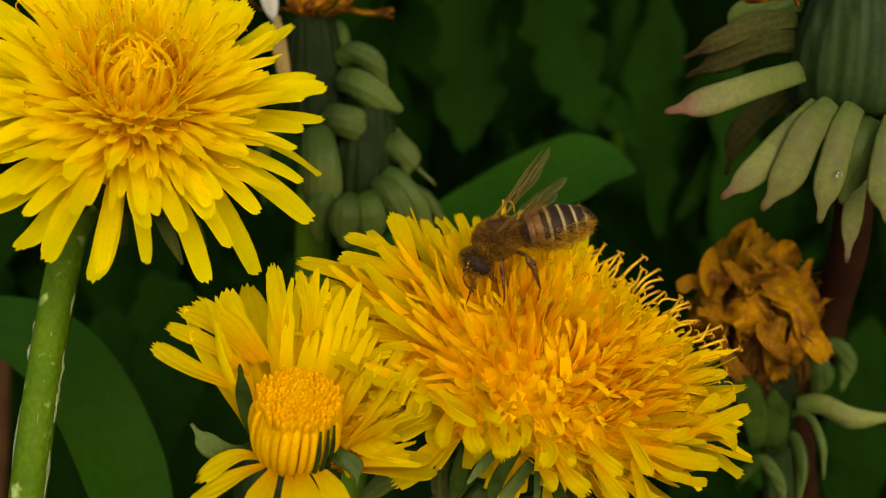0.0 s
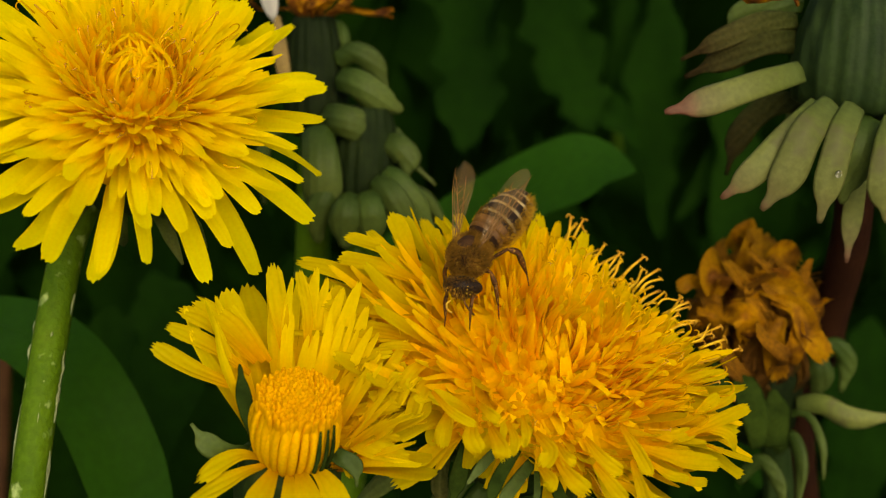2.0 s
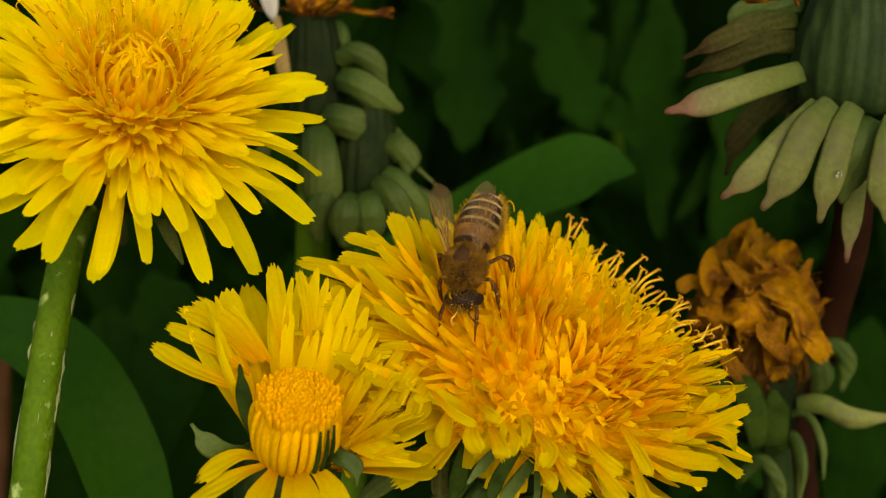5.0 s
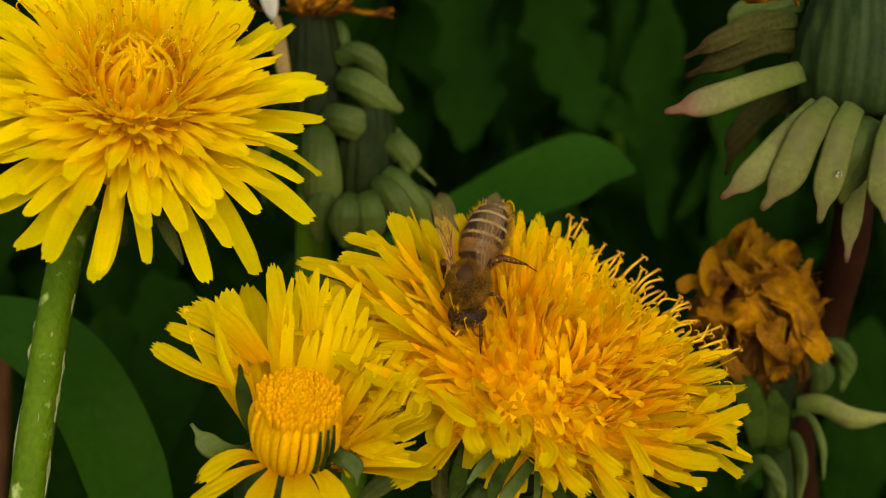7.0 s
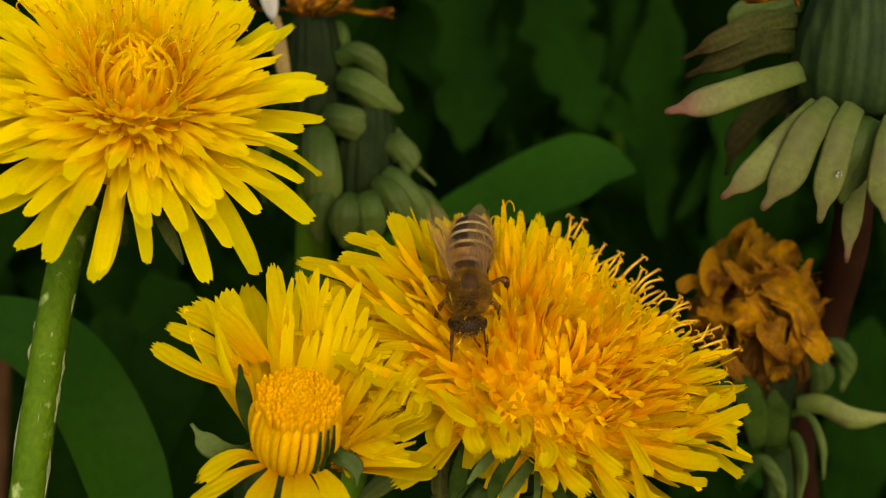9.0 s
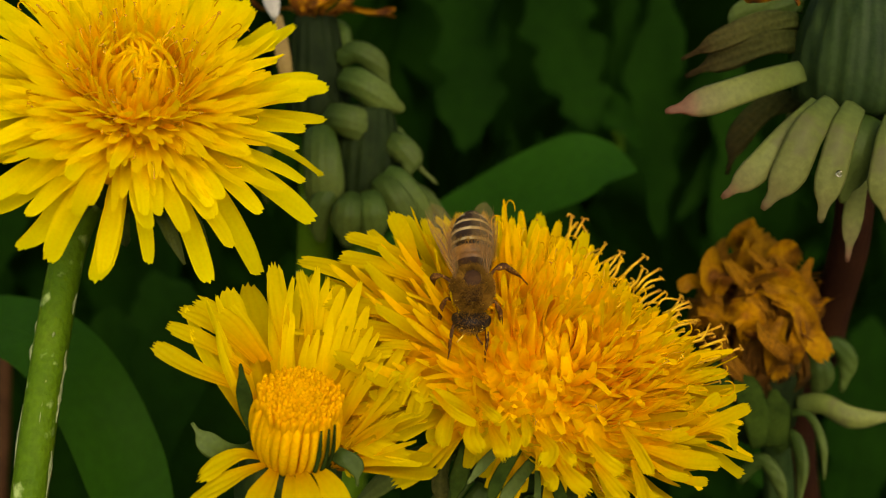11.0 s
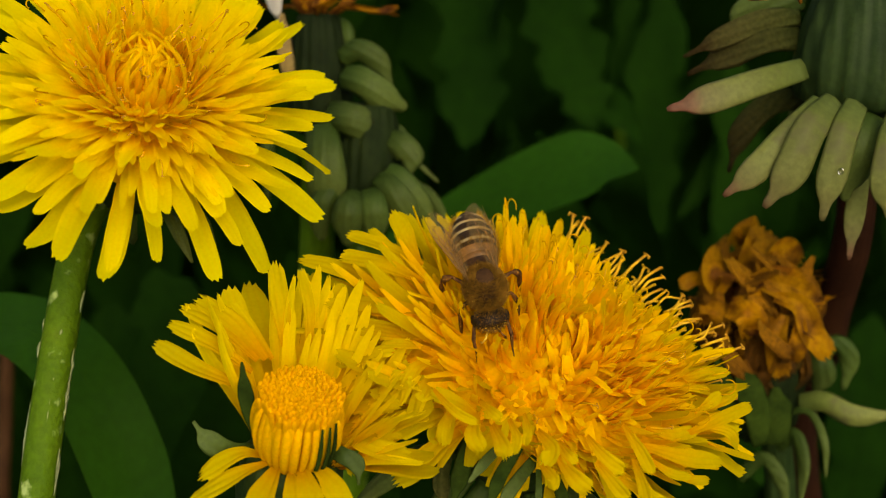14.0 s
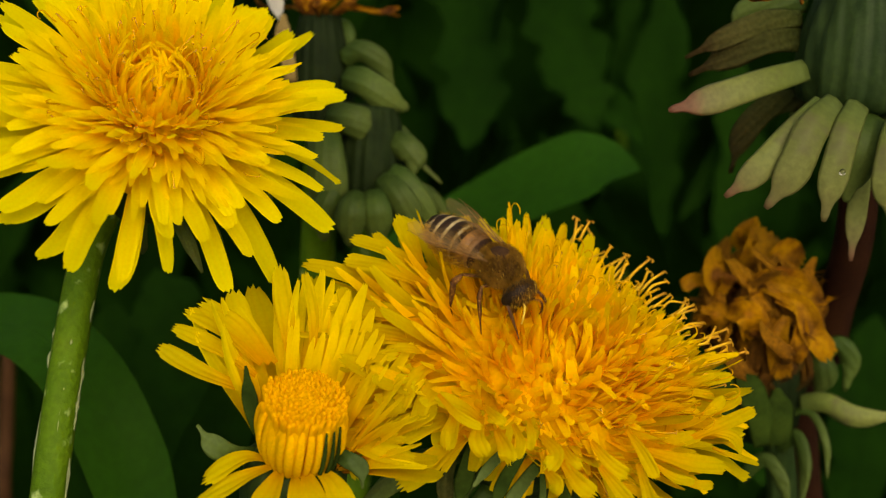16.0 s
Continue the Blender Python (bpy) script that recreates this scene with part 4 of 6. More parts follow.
# ---- half-open dandelion with its florets still closed in the middle ----
def half_open(place, axis, stem, seed):
    rnd = random.Random(seed)
    base = Vector(stem[-1])
    flower = thing("dandelion", base, "half-open yellow dandelion with closed florets in its middle", "flower", "dandelions in bloom")
    head = Matrix.Translation(Vector(place) - base) @ basis(axis)
    stem_part(flower, base, stem, 0.0017, 0.0020)
    bm = bmesh.new()
    cone_body(bm, [(0.0020, -0.009), (0.0036, -0.0075), (0.0044, -0.004), (0.0042, -0.0005), (0.0036, 0.0004), (0.0005, 0.001)], 13, 0.04)
    part("involucre", bm, M_INVOL, flower, "green cup under the flower head", head)
    # filler core, added so the closed florets have no deep dark gaps
    bm = bmesh.new()
    cone_body(bm, [(0.0022, 0.0004), (0.0028, 0.003), (0.0031, 0.0056), (0.0030, 0.0066), (0.0003, 0.0073)], 26, 0.02, 52)
    part("floret_cushion", bm, M_BUD, flower, "filler body added between the closed florets", head)
    for i in range(230):
        f = math.sqrt((i + 0.5) / 230)
        phi = i * GOLDEN
        rr = 0.0028 * f
        pos = Vector((rr * math.cos(phi), rr * math.sin(phi), 0.0008))
        place_floret(flower, head, CLUB, 0.02 + 0.10 * f * f + rnd.gauss(0, 0.015), phi, pos, (0.50, 0.95 - 0.05 * f ** 3 + rnd.uniform(-0.012, 0.012)), rnd, 0.3, "closed_floret")
    for ring, count in ((0, 30), (1, 27)):
        for i in range(count):
            phi = (i + 0.5 * ring) * 2 * math.pi / count
            pos = Vector((0.0023 * math.cos(phi), 0.0023 * math.sin(phi), 0.0002)) * (1 + 0.08 * ring)
            place_floret(flower, head, BARREL, 0.12 + 0.03 * ring + rnd.gauss(0, 0.03), phi, pos, (rnd.uniform(0.75, 0.95), (1.0 - 0.09 * ring) * rnd.uniform(0.97, 1.03)), rnd, 0.1, "closed_floret")
    for i in range(90):
        phi = (i * GOLDEN) % (2 * math.pi)
        deg = math.degrees(phi)
        ring = i / 90
        # upright behind, spread at the sides, hanging in front, with gaps between
        theta = radians(between([(0, 48), (90, 40), (150, 42), (180, 36), (225, 85), (270, 108), (315, 92), (360, 56)], deg)) * (0.82 + 0.22 * ring) + rnd.gauss(0, 0.07)
        if 160 < deg < 345 or 116 < deg < 126:
            continue
        length = between([(0, 0.0086), (90, 0.0138), (175, 0.0110), (270, 0.0095), (360, 0.0086)], deg) * rnd.uniform(0.82, 1.05)
        rr = 0.0034 + 0.0008 * ring
        pos = Vector((rr * math.cos(phi), rr * math.sin(phi), 0.0003))
        wide = ring > 0.7 and rnd.random() < 0.5
        place_floret(flower, head, rnd.choice(DIMRAYS if wide else MIDS), theta, phi, pos, (rnd.uniform(1.05, 1.4) if wide else rnd.uniform(0.7, 1.0), length / (0.0155 if wide else 0.0130)), rnd, 0.3)
    # broad outer petals: one side, upright behind, the other side, hanging in front
    face, top = (0.2018, -0.497, 0.844), (0, -0.6994, 0.7148)
    lie = (0.0503, -0.2739, 0.9605)
    petal_along(flower, base, [(-0.01619, 0.08613, 0.16691), (-0.02027, 0.08596, 0.16902), (-0.02362, 0.08642, 0.17108)], 0.0016, face, M_DIMRAY, 0)
    petal_along(flower, base, [(-0.01607, 0.08733, 0.16782), (-0.01928, 0.08758, 0.17048), (-0.02266, 0.08796, 0.17202)], 0.0015, face, M_DIMRAY, 1)
    petal_along(flower, base, [(-0.01572, 0.08842, 0.16827), (-0.01875, 0.08896, 0.17131), (-0.02185, 0.08944, 0.17281)], 0.0016, face, M_DIMRAY, 2)
    petal_along(flower, base, [(-0.01508, 0.08889, 0.1681), (-0.01766, 0.0895, 0.17129), (-0.02073, 0.09016, 0.17318)], 0.0018, face, M_DIMRAY, 3)
    petal_along(flower, base, [(-0.01463, 0.08933, 0.16785), (-0.01636, 0.08996, 0.1705), (-0.01789, 0.09085, 0.17228)], 0.0012, face, M_DIMRAY, 4)
    petal_along(flower, base, [(-0.01327, 0.0895, 0.16774), (-0.01376, 0.09086, 0.17136), (-0.01442, 0.09294, 0.17513)], 0.0016, top, M_DIMRAY, 5)
    petal_along(flower, base, [(-0.01169, 0.0895, 0.16774), (-0.01142, 0.09086, 0.17136), (-0.01222, 0.09274, 0.17469)], 0.0010, top, M_DIMRAY, 6)
    petal_along(flower, base, [(-0.00999, 0.08812, 0.16525), (-0.00828, 0.08859, 0.16745), (-0.00635, 0.08866, 0.16878), (-0.00415, 0.08847, 0.16932)], 0.0016, lie, M_DIMRAY, 7)
    petal_along(flower, base, [(-0.00981, 0.08737, 0.1646), (-0.00777, 0.08746, 0.16621), (-0.00584, 0.08739, 0.16724), (-0.00338, 0.08704, 0.16767)], 0.0015, lie, M_DIMRAY, 8)
    petal_along(flower, base, [(-0.00966, 0.08636, 0.16385), (-0.00772, 0.08615, 0.16482), (-0.00581, 0.08597, 0.16537), (-0.00364, 0.08563, 0.16559)], 0.0017, lie, M_DIMRAY, 9)
    petal_along(flower, base, [(-0.00962, 0.08562, 0.16321), (-0.00769, 0.08518, 0.16367), (-0.00578, 0.08463, 0.16392), (-0.00362, 0.08402, 0.16356)], 0.0015, lie, M_DIMRAY, 10)
    petal_along(flower, base, [(-0.00966, 0.08482, 0.16291), (-0.00763, 0.08411, 0.16328), (-0.00536, 0.08329, 0.16295), (-0.00285, 0.08252, 0.16271)], 0.0021, lie, M_DIMRAY, 11)
    petal_along(flower, base, [(-0.00985, 0.08452, 0.16227), (-0.00864, 0.08355, 0.16255), (-0.00766, 0.08266, 0.16206), (-0.00726, 0.0819, 0.16137)], 0.0014, lie, M_DIMRAY, 12)
    petal_along(flower, base, [(-0.01474, 0.08218, 0.16294), (-0.0161, 0.0813, 0.16388), (-0.01771, 0.08049, 0.16357), (-0.01942, 0.07963, 0.16267)], 0.0017, lie, M_DIMRAY, 13)
    petal_along(flower, base, [(-0.01434, 0.08179, 0.16256), (-0.01594, 0.08036, 0.1628), (-0.01782, 0.07924, 0.1623), (-0.01997, 0.07835, 0.16133)], 0.0016, lie, M_DIMRAY, 14)
    petal_along(flower, base, [(-0.01356, 0.0813, 0.16246), (-0.01411, 0.07973, 0.16194), (-0.0148, 0.07836, 0.16089), (-0.01527, 0.0771, 0.15912)], 0.0023, lie, M_DIMRAY, 15)
    petal_along(flower, base, [(-0.01237, 0.08122, 0.1623), (-0.01221, 0.07965, 0.162), (-0.01212, 0.07836, 0.16089), (-0.01216, 0.0771, 0.15912)], 0.0014, lie, M_DIMRAY, 16)
    petal_along(flower, base, [(-0.01156, 0.08126, 0.16238), (-0.01095, 0.07965, 0.162), (-0.01052, 0.07836, 0.16089), (-0.0103, 0.0771, 0.15912)], 0.0022, lie, M_DIMRAY, 17)
    petal_along(flower, base, [(-0.01058, 0.08154, 0.16251), (-0.00937, 0.08013, 0.16231), (-0.00831, 0.07871, 0.16117), (-0.00752, 0.07745, 0.1594)], 0.0021, lie, M_DIMRAY, 18)
    # slender inner florets that stand round the closed ones
    for i in range(40):
        phi = radians(-15 + 130 * (i + rnd.uniform(-0.4, 0.4)) / 40)
        theta = 0.30 + 0.34 * rnd.random()
        rr = 0.0031 + 0.0006 * rnd.random()
        place_floret(flower, head, rnd.choice(MIDS), theta, phi + rnd.gauss(0, 0.1), Vector((rr * math.cos(phi), rr * math.sin(phi), 0.0003)), (rnd.uniform(0.35, 0.6), rnd.uniform(0.50, 0.78) * (0.9 + 0.2 * max(0, math.sin(phi)))), rnd, 0.3, "inner_floret")
    bract_along(flower, base, [(-0.01613, 0.08438, 0.16197), (-0.01742, 0.08263, 0.16296), (-0.01893, 0.08215, 0.16428), (-0.02029, 0.08288, 0.16584)], 0.0019, M_BRACTG, 0.14, 0.14, "pale green outer bract")
    bract_along(flower, base, [(-0.01458, 0.08359, 0.16263), (-0.01572, 0.08382, 0.1655), (-0.01627, 0.08469, 0.16737), (-0.01671, 0.08663, 0.16915)], 0.0013, M_DARKSLIT, 0.15, 0.25, "dark green inner bract")
    bract_along(flower, base, [(-0.00915, 0.08275, 0.16321), (-0.00814, 0.08172, 0.16337), (-0.0071, 0.08143, 0.16275), (-0.00692, 0.08072, 0.16122)], 0.0015, M_BRACTG, 0.14, 0.14, "pale green outer bract")
    for phi, off in ((-1.0, 0.0028), (-0.83, 0.0029), (-0.64, 0.0028)):
        bm = bmesh.new()
        sweep(bm, [(0, off + 0.0006, 0.0005), (0, off + 0.0012, 0.0035), (0, off + 0.0010, 0.0064)], [(0, 0.0002), (0.6, 0.00024), (1, 0.0001)],
              [(0, 0.0002), (1, 0.0001)], (0, 1, 0), 8, 6)
        part("bract", bm, M_DARKSLIT, flower, "thin dark green inner bract", head @ Matrix.Rotation(phi - math.pi / 2, 4, "Z"))
    return flower


small = half_open((-0.01266, 0.08419, 0.16155), (0.1725, -0.1627, 0.9715), [(-0.01339, 0.08478, 0.1581), (-0.01409, 0.08447, 0.1527), (-0.01501, 0.08115, 0.13376), (-0.01477, 0.06725, 0.0992), (-0.03, 0.07, 0)], 21)


# ---- closed heads with turned-back bracts ----
def closed_head(place, axis, stem, label, seed, radius, height, bracts, stem_mat=None, cone_mat=None, tuft=True):
    """A ribbed green cone, closed after flowering. bracts: round, tilt from the axis, size, mesh."""
    rnd = random.Random(seed)
    base = Vector(stem[-1])
    ob = thing("closed_dandelion", base, label, "flower bud", "closed dandelion heads")
    head = Matrix.Translation(Vector(place) - base) @ basis(axis)
    stem_part(ob, base, stem, 0.0019, 0.0022, stem_mat)
    bm = bmesh.new()
    cone_body(bm, [(0.0025, -0.0012), (radius * 0.92, 0), (radius, height * 0.25), (radius * 0.95, height * 0.5), (radius * 0.78, height * 0.8), (radius * 0.6, height)],
              15, 0.035, 60)
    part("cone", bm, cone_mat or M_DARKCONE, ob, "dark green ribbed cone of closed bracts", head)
    for phi, tilt, s, me in bracts:
        m = Matrix.Rotation(phi - math.pi / 2, 4, "Z") @ Matrix.Translation((0, radius * 0.86, 0.0004)) @ Matrix.Rotation(math.pi / 2 - tilt, 4, "X")
        part("bract", me, None, ob, m=head @ m @ Matrix.Diagonal((s, s, s, 1)))
    if tuft:
        for i in range(16):
            phi = i * GOLDEN
            m = Matrix.Translation((radius * 0.4 * math.cos(phi), radius * 0.4 * math.sin(phi), height * 0.97))
            place_floret(ob, head @ m, rnd.choice(DRY), rnd.uniform(0.1, 1.2), phi, Vector((0, 0, 0)), (0.8, rnd.uniform(0.35, 0.6)), rnd, 1.2, "dry_petal")
    return ob


def dry_petal(seed):
    """A shrivelled strap, folded and twisted."""
    rnd = random.Random(seed)
    bm = bmesh.new()
    length, width = 0.013, rnd.uniform(0.0011, 0.0020)
    pts = [Vector((0, 0, 0))]
    d = Vector((0, 1, 0.1))
    for i in range(5):
        d = (d + Vector((rnd.uniform(-0.6, 0.6), rnd.uniform(-0.3, 0.3), rnd.uniform(-0.45, 0.75)))).normalized()
        pts.append(pts[-1] + d * length / 5)
    line = spline(pts, 16)
    grid = []
    tw = rnd.uniform(-4, 4)
    for i, (p, dd, s, nn) in enumerate(frames_along(line, (0, 0, 1))):
        u = i / 16
        a = tw * u
        s2, n2 = s * math.cos(a) + nn * math.sin(a), nn * math.cos(a) - s * math.sin(a)
        w = width * between([(0, 0.4), (0.5, 1), (0.85, 0.9), (1, 0.4)], u) * (1 + 0.2 * math.sin(9 * u + seed))
        grid.append([bm.verts.new(p + s2 * (w * 0.5 * v) + n2 * (w * (0.3 * v * v + 0.1 * math.sin(14 * u + 4 * v + seed)))) for v in (-1, -0.6, -0.2, 0.2, 0.6, 1)])
    for r0, r1 in zip(grid, grid[1:]):
        for k in range(5):
            bm.faces.new((r0[k], r0[k + 1], r1[k + 1], r1[k]))
    return bm


DRY = [mesh_of("dry_petal", dry_petal(60 + i), M_DRY) for i in range(9)]

# the large closed head, its bracts turned down, pale with pink tips
B, FB = BRACTS, FAT_BRACTS
foot = (0.085, 0.15, 0)
pink = closed_head((0.04043, 0.11287, 0.18284), (0.0311, 0.1728, 0.9845), [(0.04066, 0.11336, 0.18152), (0.04218, 0.11471, 0.16786), (0.04268, 0.11902, 0.15343), (0.04429, 0.12244, 0.12764), foot],
                   "large closed dandelion head with pale pink-tipped bracts bent down", 31, 0.0068, 0.013,
                   [(5.9, 2.3, 1.0, B[2]), (0.3, 2.2, 1.0, B[1]), (1.2, 2.3, 1.0, B[0]), (1.8, 2.1, 1.0, B[2])], M_REDSTEM, M_INVOL)
bract_along(pink, foot, [(0.03355, 0.11032, 0.18683), (0.02891, 0.10786, 0.18629), (0.02401, 0.10624, 0.18519), (0.0202, 0.10587, 0.18439)], 0.0028, M_BRACT, 0.40)
bract_along(pink, foot, [(0.03453, 0.10707, 0.18459), (0.03095, 0.10392, 0.18258), (0.02788, 0.10252, 0.17958), (0.02535, 0.10254, 0.17725)], 0.0026, M_BRACT, 0.42)
bract_along(pink, foot, [(0.03556, 0.10611, 0.18491), (0.03269, 0.10319, 0.18338), (0.03092, 0.10159, 0.17994), (0.0288, 0.10118, 0.17671)], 0.0033, M_BRACT, 0.42)
bract_along(pink, foot, [(0.03751, 0.10607, 0.18481), (0.03573, 0.10309, 0.18315), (0.03461, 0.10138, 0.17948), (0.03401, 0.10069, 0.17564)], 0.0028, M_BRACT, 0.42)
bract_along(pink, foot, [(0.03992, 0.10742, 0.18299), (0.03853, 0.10548, 0.1812), (0.03756, 0.10532, 0.17847), (0.03736, 0.10513, 0.17571)], 0.0036, M_BRACTG)
bract_along(pink, foot, [(0.04009, 0.10899, 0.18161), (0.03929, 0.10718, 0.17774), (0.03899, 0.10629, 0.17347), (0.03878, 0.10549, 0.16937)], 0.0020, M_BRACT, 0.32)
bract_along(pink, foot, [(0.04128, 0.10563, 0.18388), (0.04024, 0.1036, 0.18189), (0.03973, 0.10209, 0.17865), (0.0405, 0.1016, 0.17524)], 0.0028, M_BRACT, 0.42)
bract_along(pink, foot, [(0.03429, 0.11627, 0.19014), (0.03074, 0.11524, 0.19029), (0.02694, 0.11455, 0.18882), (0.02306, 0.1147, 0.18676)], 0.0022, M_DRYBRACT, 0.3, 0.15, "shrivelled grey-brown bract")
bract_along(pink, foot, [(0.03429, 0.11542, 0.1883), (0.03074, 0.11444, 0.18857), (0.02772, 0.11484, 0.18706), (0.02365, 0.11495, 0.18493)], 0.0030, M_DRYBRACT, 0.3, 0.15, "shrivelled grey-brown bract")
bract_along(pink, foot, [(0.03543, 0.11886, 0.19095), (0.03209, 0.11902, 0.1913), (0.02955, 0.11954, 0.19004), (0.02838, 0.11964, 0.1879)], 0.0022, M_BRACTG, 0.4, 0.2)
bract_along(pink, foot, [(0.03601, 0.11586, 0.18215), (0.03262, 0.11658, 0.18132), (0.03004, 0.11633, 0.17842), (0.02884, 0.11557, 0.17443)], 0.0026, M_DRYBRACT, 0.3, 0.15, "shrivelled grey-brown bract")

# two closed heads close together behind the tall flower
for spot, lean in (((0.03324, 0.11291, 0.1924), 0.9), ((0.03441, 0.11232, 0.1935), 0.5)):
    place_floret(pink, Matrix.Translation(Vector(spot) - Vector(foot)), DRY[3], lean, 2.6, Vector((0, 0, 0)), (0.9, 0.35), random.Random(4), 0.5, "dry_petal")
foot = (-0.03, 0.13, 0)
upper = closed_head((-0.01412, 0.13005, 0.17473), (-0.0204, 0.2791, 0.96), [(-0.01422, 0.13057, 0.17347), (-0.01482, 0.12993, 0.16737), (-0.01575, 0.12689, 0.14902), (-0.01664, 0.11949, 0.12133), foot],
                    "closed dandelion head with a withered orange tuft and curled green bracts", 32, 0.0036, 0.0120, [(3.3, 2.3, 0.8, FB[0]), (1.5, 1.5, 0.8, FB[0])])
bract_along(upper, foot, [(-0.01157, 0.1302, 0.18214), (-0.00963, 0.12965, 0.18332), (-0.00753, 0.12912, 0.1822), (-0.00622, 0.12889, 0.17932)], 0.0026, M_BRACTG, 0.7, 0.3)
bract_along(upper, foot, [(-0.01105, 0.12839, 0.18064), (-0.00906, 0.12626, 0.18079), (-0.00681, 0.12556, 0.1793), (-0.00441, 0.12598, 0.17782)], 0.0034, M_BRACTG, 0.7, 0.3)
bract_along(upper, foot, [(-0.0125, 0.12574, 0.17732), (-0.0108, 0.12366, 0.17759), (-0.00899, 0.12341, 0.17704), (-0.00705, 0.1242, 0.17638)], 0.0036, M_BRACTG, 0.7, 0.33)
bract_along(upper, foot, [(-0.01362, 0.1241, 0.17616), (-0.01294, 0.12112, 0.17449), (-0.0127, 0.1196, 0.17124), (-0.01362, 0.11973, 0.16679)], 0.0044, M_BRACTG, 0.6, 0.3)
bract_along(upper, foot, [(-0.01266, 0.13481, 0.18493), (-0.01149, 0.13356, 0.18461), (-0.01124, 0.13276, 0.1829), (-0.01183, 0.13311, 0.1813)], 0.0020, M_BRACTG, 0.7, 0.3)
bm = bmesh.new()
for i in range(60):
    a, r = i * GOLDEN, 0.0012 * math.sqrt(i / 60)
    p = Vector((-0.0188, 0.13297, 0.18572)) - Vector(foot)
    q = p + Vector((r * 0.8 * math.cos(a) - 0.0004, r * math.sin(a), 0.0035))
    sweep(bm, [p, (p + q) / 2 + Vector((r * math.cos(a), 0, 0)) * 0.3, q], [(0, 0.00009), (1, 0.00004)], [(0, 0.00009), (1, 0.00004)], (0, 1, 0), 3, 3)
part("pappus", bm, M_PAPPUS, upper, "white silky tuft at the tip")
bract_along(upper, foot, [(-0.01736, 0.1291, 0.17978), (-0.01772, 0.12944, 0.18287), (-0.01815, 0.13048, 0.18511), (-0.01817, 0.1323, 0.18665)], 0.0018, M_DRYSTRAW, 0.3, 0.3, "straw-coloured dry bract")
foot = (-0.015, 0.12, 0)
lower = closed_head((-0.00865, 0.12384, 0.1685), (0.0605, 0.2305, 0.9712), [(-0.00871, 0.12434, 0.16721), (-0.00923, 0.12401, 0.15941), (-0.01081, 0.11869, 0.13854), (-0.01281, 0.11655, 0.11502), foot],
                    "closed dark green dandelion head ringed by fat curled bracts", 33, 0.0038, 0.0100, [(0.3, 1.7, 0.8, FB[1]), (1.4, 1.5, 0.8, FB[0])], tuft=False)
bract_along(lower, foot, [(-0.00686, 0.12427, 0.17416), (-0.00509, 0.12296, 0.1749), (-0.00374, 0.12188, 0.17376), (-0.0041, 0.12111, 0.17212)], 0.0031, M_BRACTG, 0.7, 0.3)
bract_along(lower, foot, [(-0.00707, 0.12647, 0.17532), (-0.00492, 0.12552, 0.17565), (-0.00319, 0.1236, 0.17271), (-0.00074, 0.12256, 0.17049)], 0.0007, M_BRACTG, 0.5, 0.4)
bract_along(lower, foot, [(-0.00611, 0.12023, 0.17259), (-0.00464, 0.11892, 0.17215), (-0.00291, 0.11792, 0.17), (-0.00114, 0.11765, 0.16706)], 0.0030, M_BRACTG, 0.7, 0.33)
bract_along(lower, foot, [(-0.00713, 0.11985, 0.17178), (-0.00554, 0.11762, 0.17172), (-0.00425, 0.11675, 0.16985), (-0.00368, 0.11641, 0.16677)], 0.0030, M_BRACTG, 0.7, 0.33)
bract_along(lower, foot, [(-0.00808, 0.11829, 0.17081), (-0.00755, 0.116, 0.17062), (-0.00737, 0.11533, 0.16919), (-0.00761, 0.11513, 0.16638)], 0.0034, M_BRACTG, 0.7, 0.35)
bract_along(lower, foot, [(-0.00963, 0.11824, 0.1707), (-0.00989, 0.11595, 0.17051), (-0.01018, 0.11526, 0.16903), (-0.01014, 0.11513, 0.16638)], 0.0034, M_BRACTG, 0.7, 0.35)
bract_along(lower, foot, [(-0.0111, 0.12027, 0.17031), (-0.01222, 0.11922, 0.17042), (-0.0133, 0.11846, 0.16879), (-0.01322, 0.1181, 0.16566)], 0.0030, M_BRACTG, 0.7, 0.35)


# ---- withered flower ----
def wrap_petal(seed):
    """A broad shrivelled strap that bulges out and closes over the top."""
    rnd = random.Random(seed)
    bm = bmesh.new()
    length, width = 0.0135, rnd.uniform(0.0022, 0.0042)
    k, ph, q = rnd.uniform(0.40, 0.62), rnd.uniform(0, 6), rnd.uniform(2, 4)
    grid = []
    for i in range(18):
        u = i / 17
        w = width * between([(0, 0.5), (0.4, 1), (0.8, 0.8), (1, 0.3)], u)
        grid.append([bm.verts.new((w * 0.5 * v + 0.0013 * math.sin(q * 2 * u + ph), length * (u - 0.28 * k * u ** 3),
                                   k * length * u * u + w * (0.25 * v * v + 0.24 * math.sin(6 * v + 6 * u + ph)) + 0.0007 * math.sin(11 * u + ph))) for v in (-1, -0.7, -0.35, 0, 0.35, 0.7, 1)])
    for r0, r1 in zip(grid, grid[1:]):
        for n in range(6):
            bm.faces.new((r0[n], r0[n + 1], r1[n + 1], r1[n]))
    return bm


WRAPS = [mesh_of("dry_petal", wrap_petal(90 + i), M_WILT) for i in range(8)]


